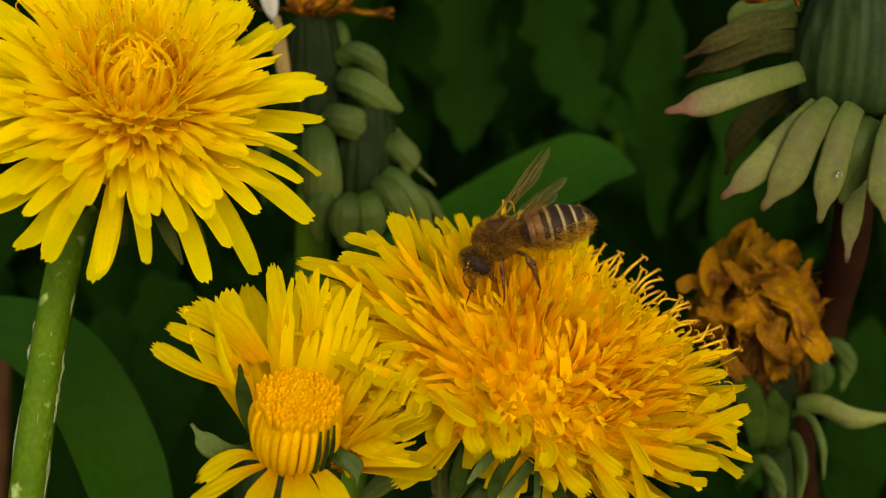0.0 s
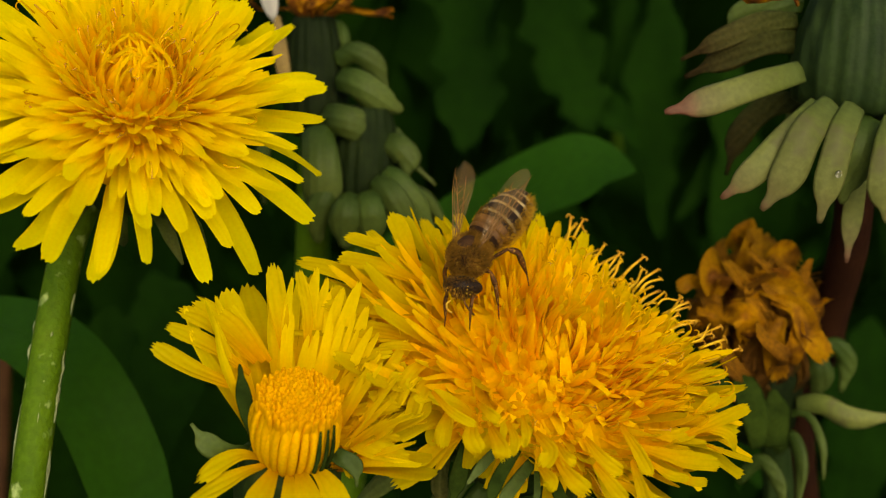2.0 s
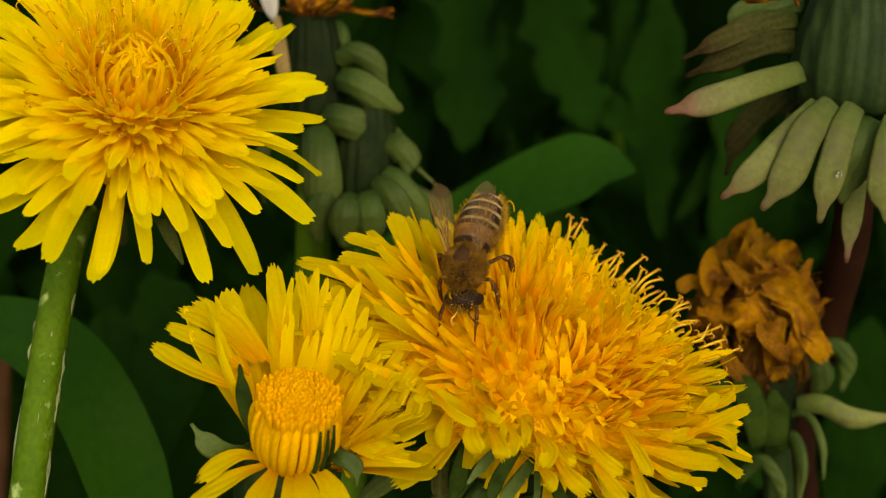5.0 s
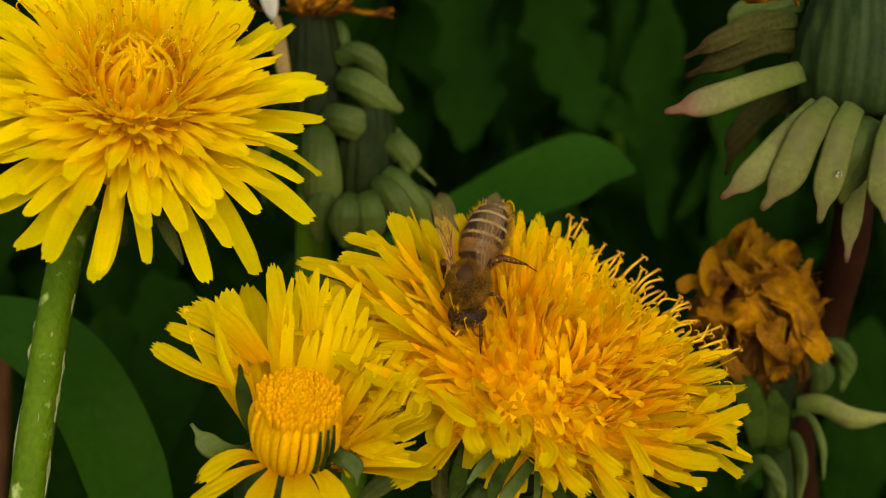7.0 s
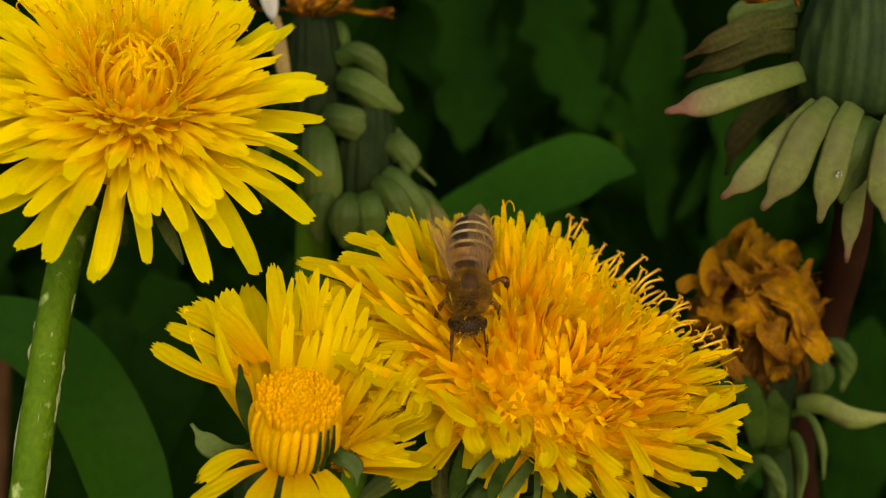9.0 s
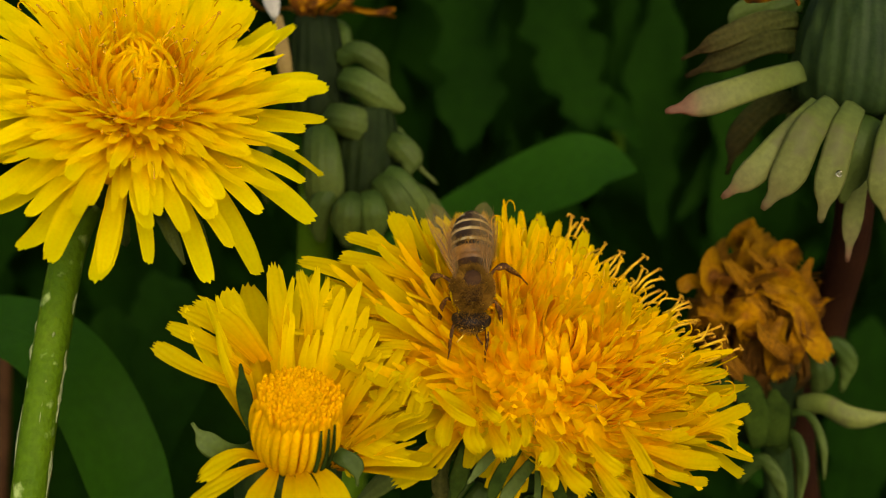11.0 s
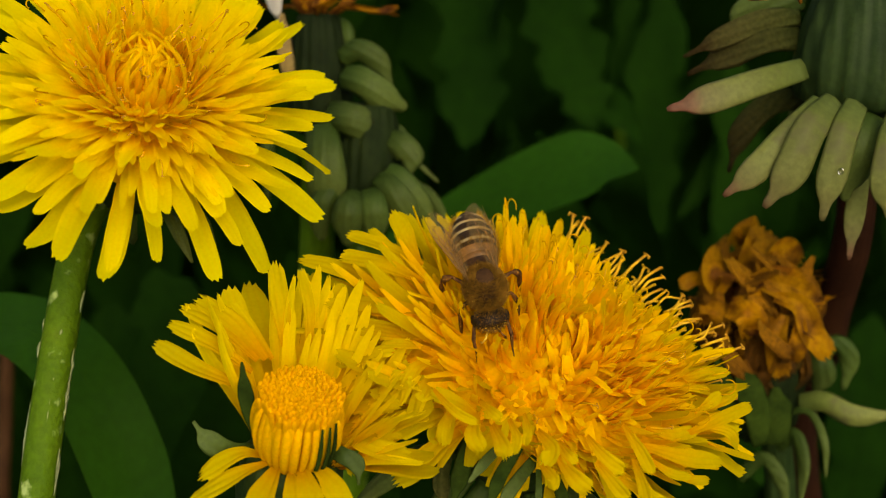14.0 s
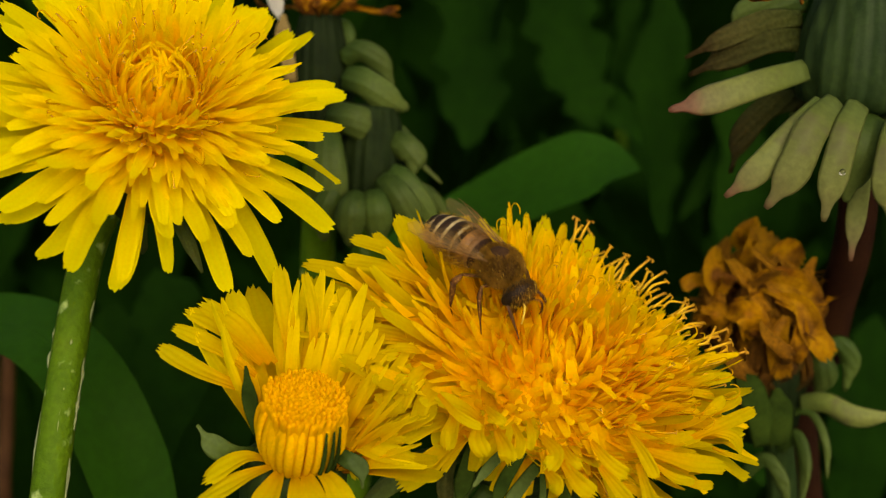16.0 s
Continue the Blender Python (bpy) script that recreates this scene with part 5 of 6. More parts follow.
def withered(place, axis, stem, seed):
    rnd = random.Random(seed)
    base = Vector(stem[-1])
    ob = thing("withered_dandelion", base, "withered orange-brown dandelion, crumpled, over drooping green bracts", "flower")
    head = Matrix.Translation(Vector(place) - base) @ basis(axis) @ Matrix.Diagonal((0.92, 0.92, 0.94, 1))
    stem_part(ob, base, stem, 0.0017, 0.0020, M_INVOL)
    bm = bmesh.new()
    cone_body(bm, [(0.0022, -0.009), (0.0042, -0.007), (0.005, -0.003), (0.0055, 0.0015), (0.004, 0.004), (0.001, 0.005)], 13, 0.05)
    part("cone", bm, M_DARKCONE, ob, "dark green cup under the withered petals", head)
    for i in range(62):
        phi = i * GOLDEN
        lift = rnd.random() ** 2
        theta = 0.52 - 0.30 * lift + rnd.gauss(0, 0.06)
        pos = Vector((0.0048 * math.cos(phi), 0.0048 * math.sin(phi), -0.001 + 0.006 * lift))
        place_floret(ob, head, rnd.choice(WRAPS), theta, phi, pos, (rnd.uniform(0.6, 1.1), rnd.uniform(0.66, 1.0)), rnd, 0.9, "dry_petal")
    for i in range(30):
        phi = i * GOLDEN
        f = math.sqrt((i + 0.5) / 30)
        pos = Vector((0.0045 * f * math.cos(phi), 0.0045 * f * math.sin(phi), 0.0065))
        place_floret(ob, head, rnd.choice(DRY), 0.05 + 0.25 * f + rnd.gauss(0, 0.12), phi, pos, (rnd.uniform(0.8, 1.3), rnd.uniform(0.34, 0.56)), rnd, 1.5, "dry_petal")
    ball_bm = ball(bmesh.new(), (0, 0, 0.004), (0.0050, 0.0050, 0.0065), 20, 12)
    part("core", ball_bm, M_DRY, ob, "brown shrivelled core", head)
    return ob


foot = (0.06, 0.12, 0)
wither = withered((0.03459, 0.11569, 0.15102), (-0.1029, 0.0097, 0.9946), [(0.03741, 0.11616, 0.14258), (0.03916, 0.11591, 0.13256), (0.04185, 0.11067, 0.10239), foot], 41)
bract_along(wither, foot, [(0.04081, 0.11621, 0.15215), (0.04267, 0.11608, 0.15422), (0.04421, 0.11535, 0.15266), (0.0438, 0.11477, 0.14905)], 0.0022, M_BRACTG, 0.6, 0.3)
bract_along(wither, foot, [(0.03927, 0.11535, 0.15266), (0.0399, 0.11361, 0.15367), (0.04063, 0.11289, 0.15213), (0.0402, 0.11287, 0.14972)], 0.0030, M_BRACTG, 0.7, 0.3)
bract_along(wither, foot, [(0.03848, 0.11251, 0.14894), (0.0405, 0.11083, 0.15007), (0.04348, 0.10935, 0.14925), (0.04827, 0.1094, 0.14936)], 0.0024, M_BRACT, 0.6, 0.3)
bract_along(wither, foot, [(0.03711, 0.11287, 0.14734), (0.03917, 0.11122, 0.14854), (0.0405, 0.10905, 0.14624), (0.04068, 0.10739, 0.14269)], 0.0009, M_BRACTG, 0.6, 0.33)
bract_along(wither, foot, [(0.03603, 0.11046, 0.14455), (0.03736, 0.10928, 0.14674), (0.03797, 0.10719, 0.14464), (0.03749, 0.10517, 0.1403)], 0.0019, M_BRACTG, 0.6, 0.33)
bract_along(wither, foot, [(0.03169, 0.10821, 0.14209), (0.0336, 0.10745, 0.14518), (0.03518, 0.10574, 0.14388), (0.03601, 0.10435, 0.14092)], 0.0017, M_BRACTG, 0.6, 0.33)
# crumpled petals folded over the withered head
fold_face = (0.05, -0.87, 0.49)
petal_along(wither, Vector(foot), [(0.03108, 0.1136, 0.16193), (0.03304, 0.11304, 0.1638), (0.03565, 0.11321, 0.16345), (0.03791, 0.11405, 0.1617)], 0.0024, fold_face, M_DRY, 200, 0.35, "dry_petal")
petal_along(wither, Vector(foot), [(0.03278, 0.11351, 0.16291), (0.03397, 0.11202, 0.16327), (0.03671, 0.11162, 0.16242), (0.03967, 0.11381, 0.16002)], 0.003, fold_face, M_WILTTIP, 201, 0.35, "dry_petal")
petal_along(wither, Vector(foot), [(0.03397, 0.11153, 0.16221), (0.03618, 0.11027, 0.16188), (0.03749, 0.10956, 0.15918), (0.04009, 0.11029, 0.15601)], 0.0028, fold_face, M_WILTTIP, 202, 0.35, "dry_petal")
petal_along(wither, Vector(foot), [(0.0347, 0.11014, 0.1609), (0.03372, 0.10899, 0.15844), (0.03522, 0.10978, 0.15372)], 0.0026, fold_face, M_WILTTIP, 203, 0.35, "dry_petal")
petal_along(wither, Vector(foot), [(0.03633, 0.11042, 0.16102), (0.0361, 0.10899, 0.15844), (0.03565, 0.10958, 0.15568)], 0.0022, fold_face, M_DRY, 204, 0.35, "dry_petal")
petal_along(wither, Vector(foot), [(0.02942, 0.11179, 0.16042), (0.03081, 0.10988, 0.16105), (0.03194, 0.11026, 0.15832)], 0.0032, fold_face, M_DRY, 205, 0.35, "dry_petal")
petal_along(wither, Vector(foot), [(0.03143, 0.12054, 0.16379), (0.03242, 0.11919, 0.16563), (0.03444, 0.12036, 0.16577)], 0.0036, fold_face, M_WILTTIP, 206, 0.35, "dry_petal")
petal_along(wither, Vector(foot), [(0.03193, 0.11683, 0.16293), (0.03306, 0.11664, 0.16489), (0.03468, 0.12031, 0.16566)], 0.0044, fold_face, M_WILTTIP, 207, 0.35, "dry_petal")
petal_along(wither, Vector(foot), [(0.03416, 0.11688, 0.16304), (0.03601, 0.11716, 0.16484), (0.0383, 0.11883, 0.16249)], 0.003, fold_face, M_WILTTIP, 208, 0.35, "dry_petal")
petal_along(wither, Vector(foot), [(0.02852, 0.11447, 0.16142), (0.02841, 0.11443, 0.1637), (0.02992, 0.11819, 0.16348)], 0.0042, fold_face, M_WILTTIP, 209, 0.35, "dry_petal")
petal_along(wither, Vector(foot), [(0.0279, 0.11566, 0.16162), (0.02613, 0.115, 0.16256), (0.02476, 0.11465, 0.1618)], 0.0016, fold_face, M_WILTTIP, 210, 0.35, "dry_petal")
petal_along(wither, Vector(foot), [(0.02756, 0.11384, 0.16007), (0.02794, 0.11258, 0.15973), (0.02731, 0.1134, 0.15794)], 0.0034, fold_face, M_DRY, 211, 0.35, "dry_petal")
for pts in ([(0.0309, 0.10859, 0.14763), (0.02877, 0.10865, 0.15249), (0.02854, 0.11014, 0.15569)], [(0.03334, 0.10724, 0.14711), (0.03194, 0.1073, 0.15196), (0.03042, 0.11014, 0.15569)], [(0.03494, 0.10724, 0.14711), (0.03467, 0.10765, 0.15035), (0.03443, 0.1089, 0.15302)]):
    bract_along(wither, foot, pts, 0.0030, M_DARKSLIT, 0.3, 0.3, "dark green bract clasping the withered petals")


# ---- leaves ----
def leaf(name, pts, width, up, mat, label, fold=0.12, wave=0.0, group="", shape=None, n=30, lobe=0.0):
    """A broad leaf blade with a keel along its middle."""
    bm = bmesh.new()
    shape = shape or [(0, 0.45), (0.3, 0.95), (0.55, 1), (0.8, 0.75), (0.95, 0.25), (1, 0.02)]
    grid = []
    for i, (p, d, s, nn) in enumerate(frames_along(spline(pts, n), up, False)):
        u = i / n
        w = width * between(shape, u)
        row = []
        for k in range(9):
            v = k / 4 - 1
            e = 1 + lobe * (abs(v) > 0.8) * (math.sin(23 * u + 2 * v + width * 4000) + 0.6 * math.sin(41 * u + 5 * v))
            row.append(bm.verts.new(p + s * (w * 0.5 * v * e) + nn * (w * fold * (abs(v) ** 1.4) + wave * w * math.sin(9 * u + 2 * v) * abs(v))))
        grid.append(row)
    uv = bm.loops.layers.uv.new("UVMap")
    for i, (r0, r1) in enumerate(zip(grid, grid[1:])):
        for k in range(8):
            f = bm.faces.new((r0[k], r0[k + 1], r1[k + 1], r1[k]))
            for loop, (a, b) in zip(f.loops, ((k, i), (k + 1, i), (k + 1, i + 1), (k, i + 1))):
                loop[uv].uv = (a / 8, b / n)
    ob = tagged(new(name), label, "leaf", group)
    part("blade", bm, mat, ob)
    rib = bmesh.new()
    line = [p - nn * width * 0.012 for p, d, sd, nn in frames_along(spline(pts, n), up, False)]
    sweep(rib, line[:-1], [(0, width * 0.035), (0.6, width * 0.02), (1, width * 0.004)], [(0, width * 0.035), (0.6, width * 0.018), (1, width * 0.004)], up, 30, 6)
    part("midrib", rib, mat, ob)
    return ob


leaf("strap_leaf", [(-0.06, 0.16, 0), (-0.03008, 0.13831, 0.09542), (-0.01948, 0.14714, 0.12857), (-0.00716, 0.14706, 0.14731), (0.00119, 0.14592, 0.15433), (0.0084, 0.14411, 0.15991), (0.01534, 0.14266, 0.1639), (0.01983, 0.14208, 0.16504), (0.02397, 0.14091, 0.16489)],
     0.0118, (0.2488, -0.4158, 0.8748), M_LEAF, "broad smooth green leaf arched over behind the flowers", 0.06, group="broad leaves",
     shape=[(0, 0.4), (0.5, 0.9), (0.75, 1.0), (0.80, 0.96), (0.85, 0.84), (0.90, 0.64), (0.95, 0.37), (0.98, 0.17), (1, 0.02)], n=60)
leaf("strap_leaf", [(0.07, 0.19, 0), (0.03401, 0.15101, 0.10609), (0.03002, 0.15052, 0.1358), (0.0265, 0.15022, 0.15173), (0.02273, 0.14849, 0.15985), (0.01878, 0.14788, 0.16326)], 0.0075, (-0.5392, -0.3585, 0.7621), M_SHADELEAF,
     "green leaf standing under the arched one, coloured for shade", 0.1, group="broad leaves", shape=[(0, 0.6), (0.6, 1.0), (0.85, 1.0), (1, 0.3)])
leaf("strap_leaf", [(-0.12, 0.14, 0), (-0.07758, 0.12155, 0.12575), (-0.06355, 0.12232, 0.14631), (-0.05329, 0.11942, 0.15428), (-0.0467, 0.11598, 0.15638), (-0.04168, 0.11243, 0.15588), (-0.03768, 0.10915, 0.15356), (-0.03445, 0.10594, 0.14904), (-0.03211, 0.10309, 0.14295), (-0.03119, 0.09993, 0.13379), (-0.03144, 0.09569, 0.12234)],
     0.0090, (0.4056, -0.475, 0.7809), M_LEAF, "broad smooth green leaf bending down beside the tall flower", 0.05, group="broad leaves",
     shape=[(0, 0.5), (0.25, 0.8), (0.4, 1.0), (0.75, 1.0), (0.9, 0.8), (1, 0.1)], n=44)
leaf("strap_leaf", [(-0.02, 0.13, 0), (-0.03092, 0.11067, 0.10239), (-0.02922, 0.11836, 0.13072), (-0.02531, 0.12064, 0.14272), (-0.02202, 0.12315, 0.1481)], 0.0085, (0.2018, -0.7834, 0.5879), M_SHADELEAF,
     "green leaf standing behind the half-open flower, coloured for shade", 0.1, group="broad leaves")

# dim foliage behind, its shade put into the leaf colour
DIM = [
    ([(0.00491, 0.23106, 0.17128), (0.00474, 0.21518, 0.15616), (0.00341, 0.20301, 0.14426)], 0.016), ([(0.0192, 0.237, 0.1722), (0.02286, 0.22189, 0.15636), (0.02766, 0.21207, 0.14475)], 0.017),
    ([(0.04078, 0.2185, 0.12069), (0.03908, 0.21933, 0.14612), (0.04136, 0.22515, 0.17045)], 0.014),
    ([(0.03551, 0.23202, 0.12602), (0.03465, 0.23122, 0.14796), (0.03666, 0.23608, 0.17022)], 0.007), ([(0.05192, 0.20532, 0.09242), (0.05749, 0.22039, 0.12473), (0.0552, 0.23055, 0.15836)], 0.013),
    ([(0.07645, 0.18774, 0.07838), (0.07792, 0.1916, 0.0985), (0.07792, 0.19602, 0.11506)], 0.022), ([(0.03677, 0.16482, 0.10022), (0.04816, 0.15882, 0.111), (0.05291, 0.15173, 0.10764)], 0.014),
    ([(-0.06169, 0.17958, 0.08454), (-0.05929, 0.18393, 0.10571), (-0.05748, 0.18802, 0.12157)], 0.018), ([(-0.04426, 0.17141, 0.09069), (-0.04629, 0.18027, 0.11916), (-0.04892, 0.18422, 0.13)], 0.016),
]
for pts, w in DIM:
    leaf("shaded_back_leaf", pts, w * 0.8, (0.1048, -0.7222, 0.6837), M_SHADELEAF, "green leaf in the undergrowth, shade put into its colour", 0.1, 0.10, "leaves in the undergrowth", n=36, lobe=0.16)

# small things among the leaves
bm = sweep(bmesh.new(), [(-0.085, 0.19, 0), (-0.06845, 0.15211, 0.09661), (-0.06735, 0.15693, 0.11643), (-0.06595, 0.16246, 0.13303)], [(0, 0.0016), (1, 0.0010)], [(0, 0.0016), (1, 0.0010)], (0, 1, 0), 20, 8)
solo("dead_stalk", bm, M_DEAD, "dry brown dead stalk standing among the leaves", "stalk")
bm = sweep(bmesh.new(), [(0.05, 0.25, 0), (0.03784, 0.22761, 0.11655), (0.03489, 0.23316, 0.14265), (0.03528, 0.23837, 0.15856)], [(0, 0.0014), (0.7, 0.0018), (1, 0.0004)], [(0, 0.0005), (1, 0.0002)], (0, -1, 0.3), 20, 6)
solo("grass_blade", bm, M_STEM, "single pale green grass blade in the undergrowth", "grass")
drop = ball(bmesh.new(), (0.03506, 0.10061, 0.18044), (0.00028, 0.00020, 0.00032), 16, 10)
solo("dew_drop", drop, M_WATER, "tiny clear water drop on a pale bract", "water drop")

rnd = random.Random(123)
for i in range(46):
    y = rnd.uniform(0.225, 0.34)
    top = 0.22 - y * math.tan(radians(25)) + rnd.uniform(-0.05, 0.07)
    x = rnd.uniform(-0.45, 0.45) * y
    p0 = Vector((x + rnd.uniform(-0.02, 0.02), y + 0.02, max(0, top - rnd.uniform(0.06, 0.10))))
    p2 = Vector((x + rnd.uniform(-0.03, 0.03), y - rnd.uniform(0, 0.02), top))
    p1 = (p0 + p2) / 2 + Vector((rnd.uniform(-0.01, 0.01), 0.008, 0.012))
    p3 = p2 + Vector((rnd.uniform(-0.025, 0.025), -0.012, -rnd.uniform(0.002, 0.025)))
    leaf("shaded_back_leaf", [p0, p1, p2, p3], rnd.uniform(0.006, 0.015), (rnd.uniform(-0.7, 0.7), -0.8, rnd.uniform(0.1, 0.9)), M_SHADELEAF, "green leaf in the undergrowth, shade put into its colour", 0.14, 0.06,
         "leaves in the undergrowth", n=30, lobe=0.14)

rnd = random.Random(77)
bm = bmesh.new()
for i in range(13000):
    if i >= 8000:
        a, far = rnd.uniform(0, 6.283), 0.7 + 3.0 * rnd.random()
        x, y = far * math.cos(a), 0.1 + far * math.sin(a)
    elif i < 2800:
        y = 0.225 + 0.6 * rnd.random() ** 1.4
        x = rnd.uniform(-0.55, 0.55) * (0.5 + y)
    else:
        a, far = rnd.uniform(0, 6.283), 0.17 + 0.75 * rnd.random() ** 0.7
        x, y = far * math.cos(a), 0.1 + far * math.sin(a)
        if abs(x) < 0.12 and y < 0.22 or abs(x) < 0.10 + 0.5 * abs(y) and -0.15 < y < 0.2:
            continue
    # farther blades rise and lean in out of view, added to block skylight
    h = rnd.uniform(0.07, 0.16) if y < 0.27 else rnd.uniform(0.14, 0.30)
    w = rnd.uniform(0.004, 0.013) * (2 if i >= 8000 else 1)
    a = rnd.uniform(0, 6.283)
    lean = Vector((math.cos(a), math.sin(a) - (0.6 if y > 0.27 else 0), 0)) * rnd.uniform(0.02, 0.07)
    line = spline([(x, y, 0), Vector((x, y, h * 0.6)) + lean * 0.3, Vector((x, y, h)) + lean], 7)
    rows = []
    for k, (p, d, s, nn) in enumerate(frames_along(line, (math.cos(a + 1), math.sin(a + 1), 0.3))):
        ww = w * between([(0, 0.5), (0.4, 1), (0.75, 0.8), (1, 0.03)], k / 7)
        rows.append([bm.verts.new(p - s * ww), bm.verts.new(p - nn * ww * 0.25), bm.verts.new(p + s * ww)])
    for r0, r1 in zip(rows, rows[1:]):
        for k in range(2):
            bm.faces.new((r0[k], r0[k + 1], r1[k + 1], r1[k]))
me = bpy.data.meshes.new("undergrowth")
bm.to_mesh(me)
bm.free()
me.materials.append(M_SHADELEAF)
me.shade_smooth()
tagged(new("undergrowth", me), "dense leaves and grass coloured for shade, tall unseen ones added against skylight", "undergrowth", kind="stuff")

# ---- honeybee ----
M_FUR = material("brown_fur", [(0.3, (0.026, 0.010, 0.003)), (0.7, (0.070, 0.028, 0.005))], None, noise_scale=900, fine=4000, vary=0.35, rough=0.8, bump=0.6, gloss=0.15)
M_HAIR = material("fur_hair", [(0.3, (0.12, 0.058, 0.009)), (0.7, (0.42, 0.22, 0.030))], None, noise_scale=900, fine=4000, vary=0.3, rough=0.8, bump=0.0, gloss=0.04, through_light=0.4,
                  island=True)
M_FRINGE = material("golden_hair", [(0.3, (0.50, 0.26, 0.02)), (0.7, (0.75, 0.46, 0.05))], None, noise_scale=900, fine=4000, vary=0.3, rough=0.8, bump=0.0, gloss=0.04, through_light=0.5,
                    island=True)
M_PALEHAIR = material("pale_hair", [(0.3, (0.30, 0.22, 0.10)), (0.7, (0.46, 0.36, 0.19))], None, noise_scale=900, fine=4000, vary=0.3, rough=0.8, bump=0.3, gloss=0.15)
M_AMBER = material("amber_shell", [(0.3, (0.095, 0.042, 0.010)), (0.7, (0.29, 0.135, 0.028))], None, noise_scale=700, fine=4000, vary=0.3, rough=0.45, bump=0.4, gloss=0.2)
M_SHELL = material("dark_shell", [(0.3, (0.010, 0.006, 0.003)), (0.7, (0.030, 0.015, 0.006))], None, noise_scale=700, fine=4000, vary=0.3, rough=0.5, bump=0.3, gloss=0.1)
M_EYE = material("compound_eye", [(0.3, (0.012, 0.007, 0.004)), (0.7, (0.026, 0.014, 0.007))], None, noise_scale=3000, fine=9000, vary=0.3, rough=0.55, bump=0.5, gloss=0.10)
M_LEG = material("leg_shell", [(0.3, (0.045, 0.016, 0.005)), (0.7, (0.13, 0.05, 0.012))], None, noise_scale=1200, fine=5000, vary=0.3, rough=0.55, bump=0.3, gloss=0.1,
                 mottle=((0.34, 0.17, 0.015), 5200, 0.57))
M_POLLEN = material("pollen", [(0.3, (0.75, 0.42, 0.02)), (0.7, (0.85, 0.60, 0.06))], None, noise_scale=2000, fine=8000, vary=0.2, rough=0.9, bump=0.4)
M_WING = bpy.data.materials.new("wing_film")
M_WING.use_nodes = True
nt = M_WING.node_tree
wb = nt.nodes["Principled BSDF"]
wb.inputs["Base Color"].default_value = (0.30, 0.19, 0.07, 1)
wb.inputs["Roughness"].default_value = 0.22
clear = nt.nodes.new("ShaderNodeBsdfTransparent")
clear.inputs["Color"].default_value = (0.95, 0.90, 0.80, 1)
wave = nt.nodes.new("ShaderNodeTexNoise")
wave.inputs["Scale"].default_value = 500
nt.links.new(nt.nodes.new("ShaderNodeTexCoord").outputs["Object"], wave.inputs["Vector"])
wr = nt.nodes.new("ShaderNodeMapRange")
wr.inputs["To Min"].default_value, wr.inputs["To Max"].default_value = 0.08, 0.20
nt.links.new(wave.outputs["Fac"], wr.inputs["Value"])
wm = nt.nodes.new("ShaderNodeMixShader")
nt.links.new(wr.outputs[0], wm.inputs[0])
nt.links.new(clear.outputs[0], wm.inputs[1])
nt.links.new(wb.outputs[0], wm.inputs[2])
nt.links.new(wm.outputs[0], nt.nodes["Material Output"].inputs["Surface"])

MM = 0.001


def hairs(bm, centre, radii, count, length, seed, back=0.5, where=None):
    """Short bristles on an ellipsoid, combed backwards."""
    rnd = random.Random(seed)
    c, r = Vector(centre), Vector(radii)
    for _ in range(count):
        n = Vector((rnd.gauss(0, 1), rnd.gauss(0, 1), rnd.gauss(0, 1))).normalized()
        if where and not where(n):
            continue
        p = c + Vector((n.x * r.x, n.y * r.y, n.z * r.z))
        d = (Vector((n.x / r.x, n.y / r.y, n.z / r.z)).normalized() + Vector((rnd.gauss(0, 0.3), -back + rnd.gauss(0, 0.3), rnd.gauss(0, 0.3)))).normalized()
        s = d.orthogonal().normalized() * 0.026 * MM
        s = Matrix.Rotation(rnd.uniform(0, 6.28), 3, d) @ s
        q = p + d * length * rnd.uniform(0.5, 1.1)
        bm.faces.new((bm.verts.new(p - s), bm.verts.new(p + s), bm.verts.new(q)))
    return bm


def raw_part(name, bm, mat, parent, label="", m=None):
    """Like part, for open bristles whose faces need no common side."""
    me = bpy.data.meshes.new(name)
    bm.to_mesh(me)
    bm.free()
    me.materials.append(mat)
    return part(name, me, mat, parent, label, m)


bee = thing("honeybee", (0, 0, 0), "brown furry honeybee dusted with pollen, feeding on the dandelion", "bee")

# thorax
bm = bmesh.new()
ball(bm, (0, 1.6 * MM, 0.1 * MM), (1.68 * MM, 2.0 * MM, 1.62 * MM), 28, 18)
thorax = part("thorax", bm, M_FUR, bee, "brown furry thorax")
bm = hairs(bmesh.new(), (0, 1.6 * MM, 0.1 * MM), (1.66 * MM, 1.95 * MM, 1.59 * MM), 13000, 0.52 * MM, 1, 0.3, lambda n: n.z < 0.90)
raw_part("fur", bm, M_HAIR, thorax, "tawny fur")
bm = bmesh.new()
rp = random.Random(8)
for _ in range(34):
    n = Vector((rp.gauss(0, 1), rp.gauss(0, 1) + 0.6, abs(rp.gauss(0, 0.8)))).normalized()
    bmesh.ops.create_icosphere(bm, subdivisions=1, radius=rp.uniform(0.018, 0.042) * MM,
                               matrix=Matrix.Translation((n.x * 1.98 * MM, 1.6 * MM + n.y * 2.3 * MM, 0.1 * MM + n.z * 1.88 * MM)))
part("pollen_grains", bm, M_POLLEN, thorax, "yellow pollen grains")

